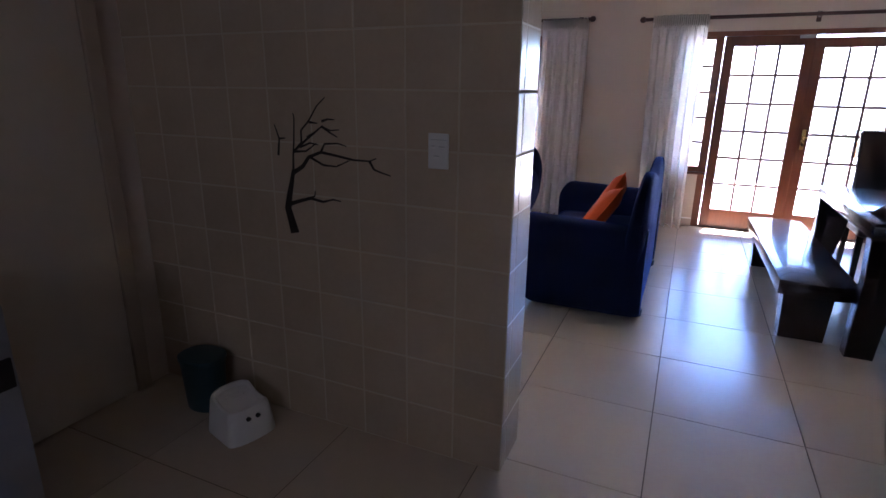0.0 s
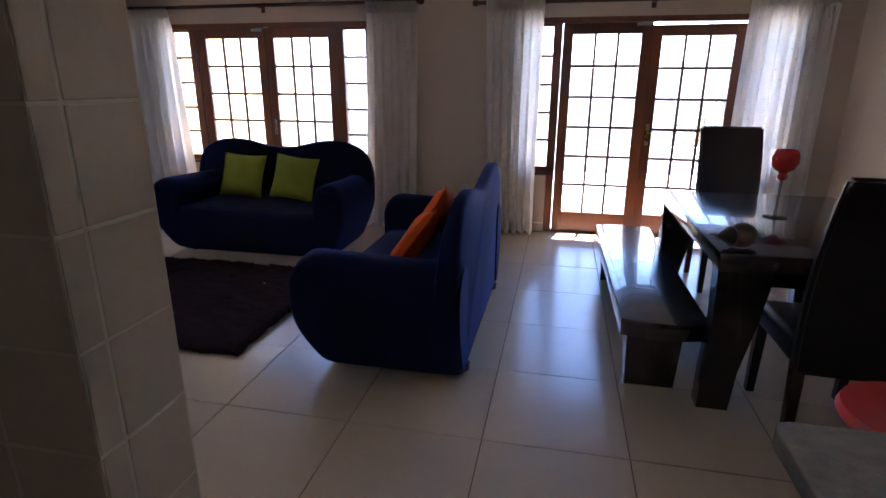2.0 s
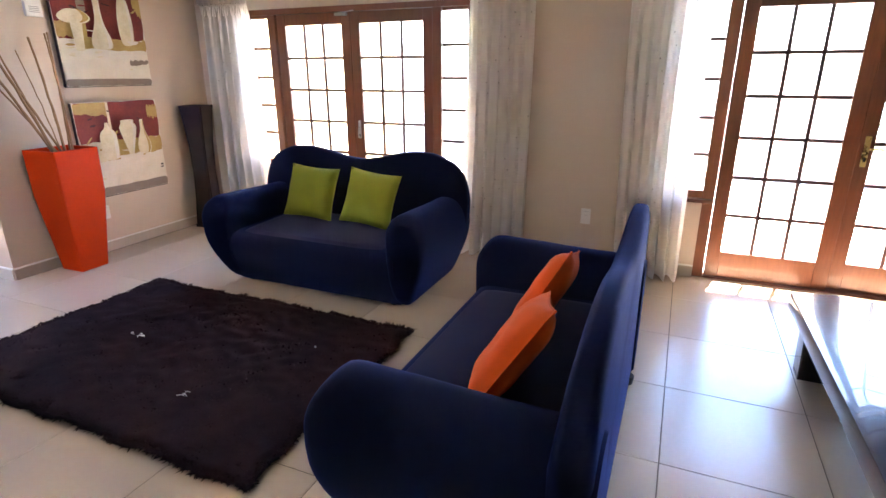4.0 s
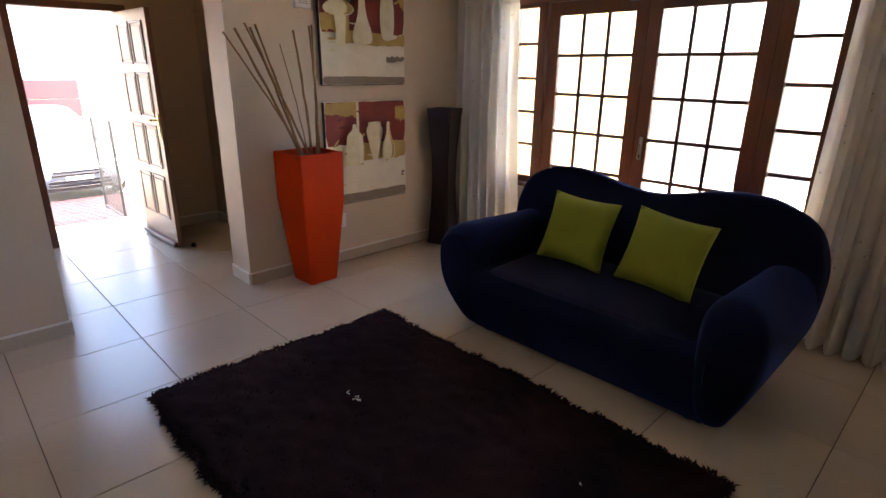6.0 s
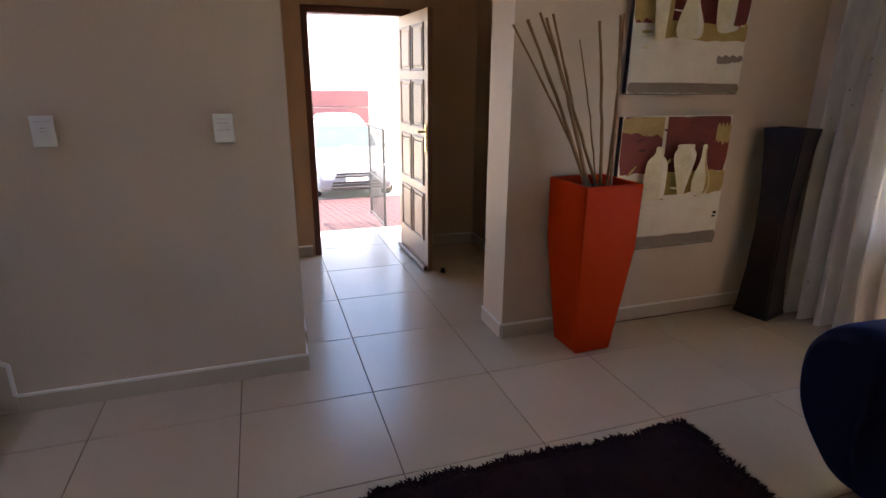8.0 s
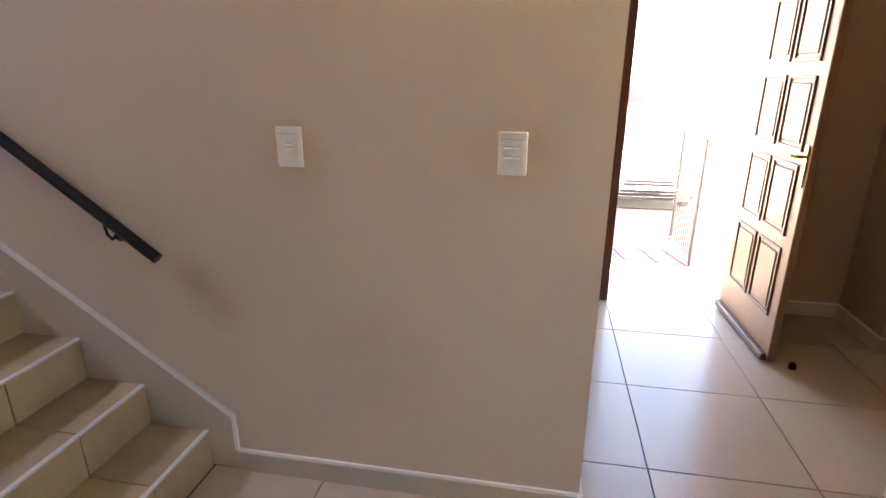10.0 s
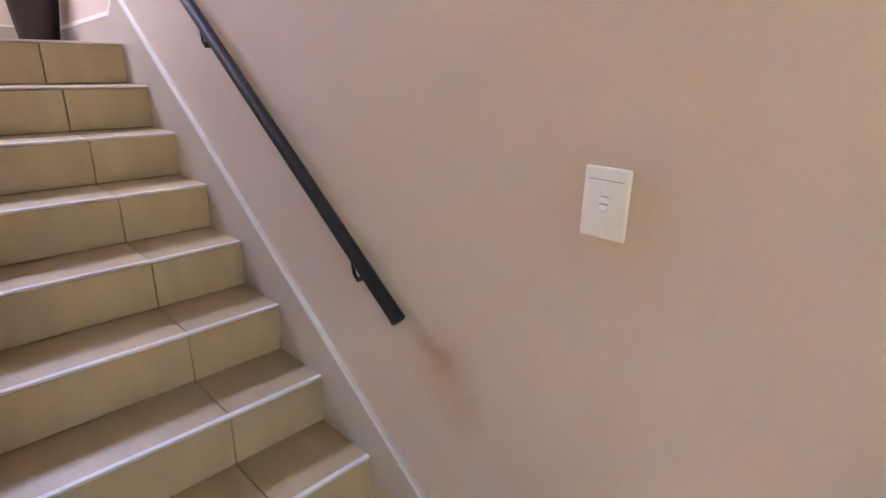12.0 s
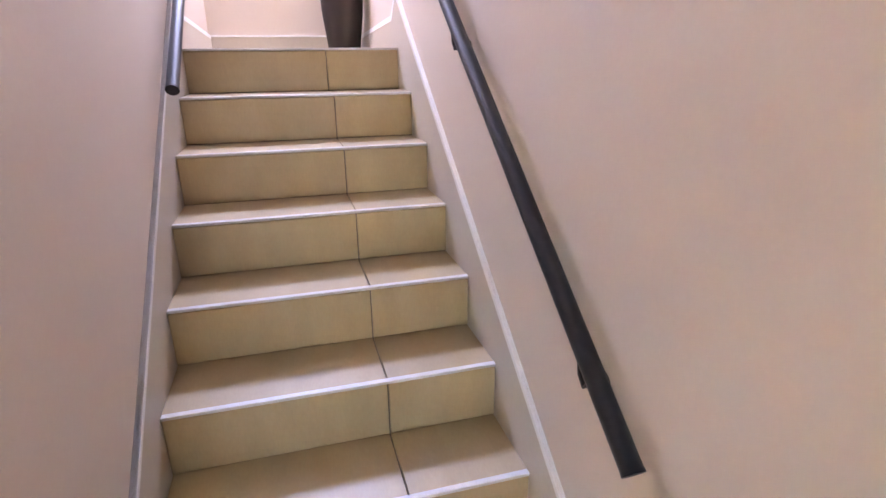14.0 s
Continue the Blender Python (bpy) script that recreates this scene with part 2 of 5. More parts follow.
M_PAVE = material("red brick paving", (0.048, 0.016, 0.018), (0.032, 0.010, 0.012), 0.85, 6, 60, 0.3, vary=0.12)
M_SAND = material("pale concrete ground", (0.70, 0.66, 0.58), (0.62, 0.58, 0.50), 0.9, 1.5, 40, 0.3)
M_YARD = material("white boundary wall plaster", (0.80, 0.77, 0.70), (0.72, 0.69, 0.61), 0.85, 1.2, 40, 0.3)
M_YELLOW = material("pale yellow exterior plaster", (0.80, 0.68, 0.36), (0.72, 0.60, 0.30), 0.85, 1.2, 40, 0.3)
M_MAROON = material("maroon garage door steel", (0.135, 0.042, 0.045), (0.11, 0.034, 0.037), 0.6, 2, 40, 0.1)
M_CARW = material("white car paint", (0.24, 0.25, 0.27), (0.22, 0.23, 0.25), 0.3, 2, 60, 0.0, coat=0.2)
M_CARG = material("dark car glass", (0.06, 0.085, 0.10), None, 0.15, 3, 60, 0.0, spec=0.3)
M_RUBBER = material("black rubber", (0.02, 0.02, 0.02), None, 0.85, 14, 90, 0.3)
M_LEAF = material("shrub leaves", (0.10, 0.13, 0.03), (0.05, 0.07, 0.015), 0.6, 6, 60, 0.1)
M_GATE = material("grey gate paint", (0.075, 0.078, 0.075), (0.05, 0.052, 0.05), 0.5, 8, 90, 0.1)
M_GLASS = glass_material("window glass")
M_CLEAR = glass_material("clear stem glass", (0.80, 0.82, 0.84), 1.45)


# ---- mesh helpers ----
def merged(*bms):
    out = bms[0]
    for o in bms[1:]:
        me = bpy.data.meshes.new("t")
        o.to_mesh(me)
        o.free()
        out.from_mesh(me)
        bpy.data.meshes.remove(me)
    return out


def box(x0, x1, y0, y1, z0, z1, bevel=0.0, seg=2):
    bm = bmesh.new()
    bmesh.ops.create_cube(bm, size=1.0)
    for v in bm.verts:
        v.co = Vector((x0 if v.co.x < 0 else x1, y0 if v.co.y < 0 else y1, z0 if v.co.z < 0 else z1))
    if bevel:
        bmesh.ops.bevel(bm, geom=bm.edges[:], offset=bevel, segments=seg, profile=0.5, affect="EDGES")
    return bm


def prism(poly, axis, a, b, bevel=0.0, seg=3):
    """A polygon drawn across the axis ('x': y,z; 'y': x,z; 'z': x,y), extruded from a to b; bevel rounds both rims."""
    put = {"x": lambda p, t: (t, p[0], p[1]), "y": lambda p, t: (p[0], t, p[1]), "z": lambda p, t: (p[0], p[1], t)}[axis]
    bm = bmesh.new()
    lo, hi = [bm.verts.new(put(p, a)) for p in poly], [bm.verts.new(put(p, b)) for p in poly]
    f0, f1 = bm.faces.new(lo), bm.faces.new(hi[::-1])
    for i in range(len(poly)):
        j = (i + 1) % len(poly)
        bm.faces.new((lo[i], hi[i], hi[j], lo[j]))
    bmesh.ops.recalc_face_normals(bm, faces=bm.faces[:])
    if bevel:
        rim = list({e for f in (f0, f1) for e in f.edges})
        bmesh.ops.bevel(bm, geom=rim, offset=bevel, segments=seg, profile=0.5, affect="EDGES", clamp_overlap=True)
    return bm


def lathe(profile, n=24, closed=True):
    bm = bmesh.new()
    rings = [[bm.verts.new((r * math.cos(2 * math.pi * i / n), r * math.sin(2 * math.pi * i / n), z)) for i in range(n)] for r, z in profile]
    for a, b in zip(rings, rings[1:]):
        for i in range(n):
            j = (i + 1) % n
            bm.faces.new((a[i], a[j], b[j], b[i]))
    if closed:
        bm.faces.new(rings[0][::-1])
        bm.faces.new(rings[-1])
    bmesh.ops.recalc_face_normals(bm, faces=bm.faces[:])
    return bm


def tube(points, radii, n=10):
    """A round bar along points, closed at both ends."""
    pts = [Vector(p) for p in points]
    if not hasattr(radii, "__len__"):
        radii = [radii] * len(pts)
    bm = bmesh.new()
    rings = []
    for i, (p, r) in enumerate(zip(pts, radii)):
        d = (pts[min(i + 1, len(pts) - 1)] - pts[max(i - 1, 0)]).normalized()
        side = d.cross(Vector((0, 0, 1)) if abs(d.z) < 0.9 else Vector((0, 1, 0))).normalized()
        up = d.cross(side)
        rings.append([bm.verts.new(p + r * (math.cos(2 * math.pi * k / n) * side + math.sin(2 * math.pi * k / n) * up)) for k in range(n)])
    for a, b in zip(rings, rings[1:]):
        for i in range(n):
            j = (i + 1) % n
            bm.faces.new((a[i], a[j], b[j], b[i]))
    bm.faces.new(rings[0][::-1])
    bm.faces.new(rings[-1])
    bmesh.ops.recalc_face_normals(bm, faces=bm.faces[:])
    return bm


def loft(sections, cap=True):
    """Rings of the same number of points, joined in order."""
    bm = bmesh.new()
    rings = [[bm.verts.new(p) for p in s] for s in sections]
    n = len(rings[0])
    for a, b in zip(rings, rings[1:]):
        for i in range(n):
            j = (i + 1) % n
            bm.faces.new((a[i], a[j], b[j], b[i]))
    if cap:
        bm.faces.new(rings[0][::-1])
        bm.faces.new(rings[-1])
    bmesh.ops.recalc_face_normals(bm, faces=bm.faces[:])
    return bm


def mesh_of(bm, name, mat, smooth=True, angle=40):
    me = bpy.data.meshes.new(name)
    bm.to_mesh(me)
    bm.free()
    me.materials.append(mat)
    if smooth:
        me.shade_smooth()
        me.set_sharp_from_angle(angle=radians(angle))
    return me


def part(name, bm, mat, parent, label="", smooth=True, m=None):
    ob = new(name, mesh_of(bm, name, mat, smooth))
    ob.parent = parent
    if m is not None:
        ob.matrix_basis = m
    return tagged(ob, label)


def thing(name, label, category, m, group="", kind=""):
    ob = new(name)
    ob.empty_display_size = 0.1
    ob.matrix_basis = m
    return tagged(ob, label, category, group, kind)


def single(name, bm, mat, label, category, m=None, group="", kind="", smooth=True):
    ob = new(name, mesh_of(bm, name, mat, smooth))
    if m is not None:
        ob.matrix_basis = m
    return tagged(ob, label, category, group, kind)


def structure(name, bm, mat, label, category="wall"):
    return single(name, bm, mat, label, category, kind="structure", smooth=False)


# ---- plan (metres) ----
WX, NY, EX, SY, CEIL = -5.50, 8.45, 1.64, -0.6, 2.62      # inner faces of the west, north, east and south walls
OPEN0, OPEN1 = 5.280, 6.385                               # opening from the living room to the entrance lobby
DOORX = -7.43                                             # entrance door wall
KY0, KY1, KX = 3.668, 3.895, -1.492                        # tiled kitchen wall and its free end
LX = -3.27                                                # kitchen's west wall
ST_Y0, TREAD, RISE, STEPS, ST_L = 3.918, 0.238, 0.1675, 9, -4.632
WIN = ((-3.807, "1"), (0.004, "2"))                       # centres of the two glazed door units
HALF_OUT, HALF_IN, HEAD = 1.17, 0.868, 2.02

# ---- walls ----
bm = merged(*[box(a, b, NY, NY + 0.23, 0, CEIL) for a, b in ((-5.80, WIN[0][0] - HALF_OUT), (WIN[0][0] + HALF_OUT, WIN[1][0] - HALF_OUT), (WIN[1][0] + HALF_OUT, EX + 0.2))])
for c, _ in WIN:
    bm = merged(bm, box(c - HALF_OUT, c + HALF_OUT, NY, NY + 0.23, HEAD, CEIL))
    for s in (-1, 1):
        a, b = sorted((c + s * HALF_IN, c + s * HALF_OUT))
        bm = merged(bm, box(a, b, NY, NY + 0.23, 0, 0.575))
structure("wall_north", bm, M_WALL, "warm cream painted wall with two glazed door openings")
structure("wall_west", merged(box(WX - 0.28, WX, SY, OPEN0, 0, 3.4), box(WX - 0.28, WX, OPEN0, OPEN1, 2.3, CEIL)), M_WALLW, "warm cream painted wall beside the stair")
structure("wall_west_north", box(WX - 0.30, WX - 0.018, OPEN1, NY, 0, CEIL), M_WALL, "warm cream painted wall where two canvases hang")
structure("wall_east", box(EX, EX + 0.2, SY - 0.2, NY, 0, CEIL), M_WALL, "warm cream painted wall beside the dining table")
structure("wall_south", box(-5.78, EX, SY - 0.2, SY, 0, 3.4), M_WALL, "plain cream wall that closes the kitchen")
structure("wall_kitchen_west", box(LX - 0.12, LX, SY, KY0, 0, CEIL), M_WALL, "plain cream kitchen wall")
structure("wall_stair", merged(box(ST_L, ST_L + 0.14, SY, KY1, 0, 3.4), box(ST_L + 0.14, LX - 0.12, KY0, KY1, 0, CEIL)), M_WALL, "cream painted wall along the stair")
structure("wall_landing", box(WX, ST_L, 0.78, 0.90, 0, 3.4), M_WALL, "cream painted wall behind the stair landing")
structure("wall_lobby_south", merged(box(DOORX, WX - 0.281, 5.18, 5.296, 0, CEIL), box(WX - 0.29, WX - 0.2815, 5.285, 5.29, 0, 0.01)), M_LOBBY, "cream lobby wall coloured darker for its shade")
structure("wall_lobby_north", merged(box(DOORX, -6.97, 6.95, 7.12, 0, CEIL), box(-6.97, -5.80, 7.05, 7.17, 0, CEIL)), M_LOBBY, "cream lobby wall with a stepped corner, coloured darker for its shade")
structure("wall_entrance", merged(box(DOORX - 0.22, DOORX, 5.18, 5.53, 0, CEIL), box(DOORX - 0.22, DOORX, 6.33, 7.12, 0, CEIL), box(DOORX - 0.22, DOORX, 5.53, 6.33, 1.97, CEIL)), M_LOBBY, "cream wall round the entrance door, coloured darker for its shade")
structure("ceiling", merged(box(LX - 0.12, EX + 0.2, SY - 0.2, NY + 0.23, CEIL, CEIL + 0.15), box(-7.65, LX - 0.12, KY1, NY + 0.23, CEIL, CEIL + 0.15)), M_CEIL, "plain white ceiling", "ceiling")
structure("ceiling_stair", box(WX - 0.28, LX - 0.1, SY - 0.2, KY1, 3.4, 3.55), M_CEIL, "plain white ceiling over the stair", "ceiling")
structure("wall_stair_upper", box(WX, LX - 0.12, KY1, KY1 + 0.1, CEIL + 0.15, 3.4), M_WALL, "cream upstand above the stair opening")
# Unseen slab added to cut the sun down to a narrow floor strip.
structure("eave", box(-6.4, EX + 0.6, NY + 0.23, NY + 0.85, 2.35, 2.5), M_YARD, "unseen overhang added to narrow the sun patch", "eave")

# ---- floor slab (tiles follow at the end) ----
floor = structure("floor", merged(box(DOORX - 0.75, WX - 0.1, 5.20, 7.1, -0.12, -0.004), box(WX - 0.1, EX, SY, NY + 0.2, -0.12, -0.004)), M_GROUT, "beige porcelain floor tiles with thin dark joints", "floor")


# ---- skirting ----
def skirting(runs, top=0.09):
    """Tile skirting on straight runs of (axis, fixed, a, b, side) with a white bead of caulk on top."""
    bms, beads = [], []
    for axis, f, a, b, s in runs:
        lo, hi = sorted((f, f + s * 0.012))
        lo2, hi2 = sorted((f, f + s * 0.010))
        if axis == "x":
            bms.append(box(a, b, lo, hi, 0, top - 0.008, 0.002, 1))
            beads.append(box(a, b, lo2, hi2, top - 0.008, top + 0.003))
        else:
            bms.append(box(lo, hi, a, b, 0, top - 0.008, 0.002, 1))
            beads.append(box(lo2, hi2, a, b, top - 0.008, top + 0.003))
    ob = structure("baseboard", merged(*bms), M_SKIRT, "beige tile skirting with a white bead on top", "skirting")
    part("bead", merged(*beads), M_TRIM, ob, "white caulk bead", smooth=False)


skirting([("y", WX, 4.03, OPEN0 + 0.012, 1), ("x", OPEN0, WX - 0.28, WX, 1), ("y", WX - 0.018, OPEN1, NY, 1), ("x", OPEN1, WX - 0.30, WX - 0.018, -1),
          ("x", NY, -5.5, WIN[0][0] - HALF_IN, -1), ("x", NY, WIN[0][0] + HALF_IN, WIN[1][0] - HALF_IN, -1), ("x", NY, WIN[1][0] + HALF_IN, EX, -1), ("y", EX, 4.2, NY, -1),
          ("x", 6.95, DOORX, -6.97, -1), ("x", 7.05, -6.958, -5.80, -1), ("y", -6.97, 6.938, 7.05, 1), ("x", 5.296, DOORX, WX - 0.28, 1), ("y", DOORX, 5.308, 5.50, 1), ("y", DOORX, 6.37, 6.95, 1)])
_slope = RISE / TREAD
for name, x0, x1 in (("baseboard_stair_west", WX, WX + 0.013), ("baseboard_stair_east", ST_L - 0.013, ST_L)):
    yk, zk, yt = 4.03, 0.243, ST_Y0 - TREAD * (STEPS - 1) - 0.02
    zt = zk + (yk - yt) * _slope + 0.055
    if "east" in name:
        yk, zk = 3.94, 0.232 + 0.09 * _slope
    ob = structure(name, prism([(yk, 0), (yk, zk), (yt, zt), (yt - 0.10, zt - 0.09), (0.9, 1.6), (0.9, 1.3)], "x", x0, x1), M_SKIRT, "sloping beige tile skirting beside the stair", "skirting")
    cut = 0.019
    bead = prism([(yk, zk), (yk + 0.0001, zk - cut), (yt, zt - cut), (yt - 0.10, zt - 0.09 - cut), (0.9, 1.6 - cut), (0.9, 1.6), (yt - 0.10, zt - 0.09), (yt, zt)], "x", x0 - (0.002 if "east" in name else -0.001), x1 + (0.002 if "west" in name else -0.001))
    bead = merged(bead, box(x0 - (0.002 if "east" in name else -0.001), x1 + (0.002 if "west" in name else -0.001), yk - 0.012, yk + 0.001, 0.09 if "west" in name else 0.0, zk - 0.004))
    part("bead", bead, M_TRIM, ob, "white caulk bead", smooth=False)
ob = structure("baseboard_landing", box(WX + 0.013, ST_L - 0.013, 0.9, 0.912, 1.5075, 1.592), M_SKIRT, "beige tile skirting on the landing", "skirting")
part("bead", box(WX + 0.013, ST_L - 0.013, 0.9, 0.914, 1.592, 1.602), M_TRIM, ob, "white caulk bead", smooth=False)

# ---- stair ----
profile = [(ST_Y0 - 0.012, -0.02)]
for k in range(STEPS):
    profile.append((ST_Y0 - TREAD * k - 0.012, RISE * (k + 1) - 0.012))
    if k < STEPS - 1:
        profile.append((ST_Y0 - TREAD * (k + 1) - 0.012, RISE * (k + 1) - 0.012))
profile += [(0.9, RISE * STEPS - 0.012), (0.9, -0.02)]
stair = structure("stair", prism(profile, "x", WX + 0.001, ST_L - 0.001), M_GROUT, "stair with sandy tiled treads and risers and pale metal nosings", "stair")
XJ = -5.187
for k in range(STEPS):
    yn, z = ST_Y0 - TREAD * k, RISE * (k + 1)
    back = 0.9 if k == STEPS - 1 else yn - TREAD - 0.012
    for a, b in ((WX + 0.014, XJ - 0.002), (XJ + 0.002, ST_L - 0.014)):
        part("tread_tile", box(a, b, back + 0.001, yn - 0.0128, z - 0.012, z, 0.001, 1), M_STAIR, stair, smooth=False)
        part("riser_tile", box(a, b, yn - 0.0115, yn - 0.002, z - RISE + 0.003, z - 0.011, 0.0015, 1), M_STAIR, stair, smooth=False)
    part("nosing", merged(box(WX + 0.014, ST_L - 0.014, yn - 0.015, yn + 0.002, z - 0.008, z + 0.0012, 0.002, 2)), M_NOSING, stair, "pale metal nosing strip", smooth=False)


# ---- glazed doors ----
def cached(store={}):
    return store


def shared(name, key, make, mat, parent, m, label="", smooth=False):
    """A piece that shares its mesh with all alike pieces."""
    store = cached()
    if (name, key) not in store:
        store[name, key] = mesh_of(make(), name, mat, smooth)
    ob = new(name, store[name, key])
    ob.parent, ob.matrix_basis = parent, m
    return tagged(ob, label)


def glazing(parent, x0, x1, z0, z1, cols, rows, d=0.02):
    """Panes and glazing bars that fill a rectangle in the plane y = 0 of the parent."""
    w, h = (x1 - x0) / cols, (z1 - z0) / rows
    for i in range(cols):
        for j in range(rows):
            key = (round(w, 4), round(h, 4))
            p = shared("pane", key, lambda: box(-w / 2 + 0.002, w / 2 - 0.002, -0.002, 0.002, -h / 2 + 0.002, h / 2 - 0.002), M_GLASS, parent, Matrix.Translation((x0 + (i + 0.5) * w, 0.004, z0 + (j + 0.5) * h)))
            p.visible_shadow = False
    for i in range(1, cols):
        shared("glazing_bar", ("v", round(z1 - z0, 4)), lambda: prism([(-0.012, -0.012), (0.012, -0.012), (0.012, 0.002), (0.006, 0.014), (-0.006, 0.014), (-0.012, 0.002)], "z", 0, z1 - z0), M_WOODD, parent, Matrix.Translation((x0 + i * w, -0.002, z0)))
    for j in range(1, rows):
        shared("glazing_bar", ("h", round(x1 - x0, 4)), lambda: prism([(-0.012, -0.012), (-0.012, 0.012), (0.002, 0.012), (0.014, 0.006), (0.014, -0.006), (0.002, -0.012)], "x", 0, x1 - x0), M_WOODD, parent, Matrix.Translation((x0, -0.003, z0 + j * h)))


def leaf(parent, hinge_x, width, swing, handed, lower=0.0):
    """A door leaf of eighteen panes, hinged at hinge_x; handed 1 when the leaf lies to +x of its hinge."""
    top = 1.971 - lower
    a, b = (0.004, width - 0.0005) if handed > 0 else (-width + 0.0005, -0.004)
    fr = merged(box(a, a + 0.092, -0.022, 0.022, 0.012, top, 0.003, 1), box(b - 0.092, b, -0.022, 0.022, 0.012, top, 0.003, 1),
                box(a + 0.092, b - 0.092, -0.021, 0.021, top - 0.095, top, 0.003, 1), box(a + 0.092, b - 0.092, -0.021, 0.021, 0.012, 0.205, 0.003, 1))
    lf = part("door_leaf", fr, M_WOOD, parent, "meranti leaf with eighteen small panes", smooth=False, m=pose(hinge_x, 0, 0, 0, 0, swing))
    glazing(lf, a + 0.092, b - 0.092, 0.205, top - 0.095, 3, 6)
    return lf, a, b, top


def glazed_doors(cx, number, ajar):
    d = thing("door_" + number, "meranti glazed double doors with small panes and sidelights", "door", pose(cx, NY + 0.07, 0), kind="structure")
    part("head", box(-HALF_OUT, HALF_OUT, -0.05, 0.05, 1.972, HEAD + 0.012, 0.004, 1), M_WOOD, d, smooth=False)
    for s in (-1, 1):
        part("mullion", box(s * 0.832 - 0.04, s * 0.832 + 0.04, -0.048, 0.048, 0, 1.972, 0.004, 1), M_WOOD, d, smooth=False)
        part("jamb", box(s * 1.135 - 0.035, s * 1.135 + 0.035, -0.046, 0.046, 0.575, 1.972, 0.004, 1), M_WOOD, d, smooth=False)
        x0, x1 = sorted((s * 0.872, s * 1.10))
        sl = part("sidelight", merged(box(x0, x1, -0.03, 0.03, 0.60, 0.655, 0.003, 1), box(x0, x1, -0.03, 0.03, 1.945, 1.972, 0.003, 1)), M_WOOD, d, "narrow sidelight of five panes", smooth=False)
        glazing(sl, x0, x1, 0.655, 1.945, 1, 5)
        part("sill", box(x0 - 0.03, x1 + 0.07, -0.10, -0.0, 0.575, 0.600, 0.005, 2), M_WOODD, d, "projecting dark sill", smooth=False)
    part("threshold", box(-0.79, 0.79, -0.05, 0.06, -0.003, 0.012, 0.003, 1), M_WOODD, d, smooth=False)
    lf, a, b, top = leaf(d, -0.79, 0.79, 0, 1)
    part("closer", merged(box(b - 0.14, b - 0.02, -0.048, -0.022, top - 0.030, top - 0.005, 0.004, 2), tube([(b - 0.10, -0.035, top - 0.002), (b + 0.06, -0.05, top + 0.006)], 0.005, 6)), M_STEEL, lf, "pale metal door closer")
    rf, a, b, top = leaf(d, 0.79, 0.79, -ajar, -1, 0.022 if ajar else 0)
    hb = merged(box(a + 0.035, a + 0.068, -0.030, -0.0225, 0.88, 1.08, 0.006, 2), tube([(a + 0.05, -0.025, 1.0), (a + 0.05, -0.06, 1.0), (a + 0.055, -0.066, 1.0), (a + 0.16, -0.066, 1.0)], [0.007, 0.007, 0.007, 0.005], 8)) if ajar else merged(box(a + 0.038, a + 0.064, -0.028, -0.0225, 0.90, 1.06, 0.005, 2), tube([(a + 0.05, -0.025, 1.0), (a + 0.05, -0.045, 1.0), (a + 0.055, -0.05, 1.0), (a + 0.05, -0.052, 0.91)], [0.006, 0.006, 0.006, 0.005], 8))
    hd = part("handle", hb, M_BRASS if ajar else M_STEEL, rf, "lever handle on a long plate")
    part("keyhole", merged(box(a + 0.047, a + 0.056, -0.0315, -0.029, 0.915, 0.94)), M_BLACK, hd, smooth=False)


glazed_doors(WIN[0][0], "1", 0)
glazed_doors(WIN[1][0], "2", 3.5)


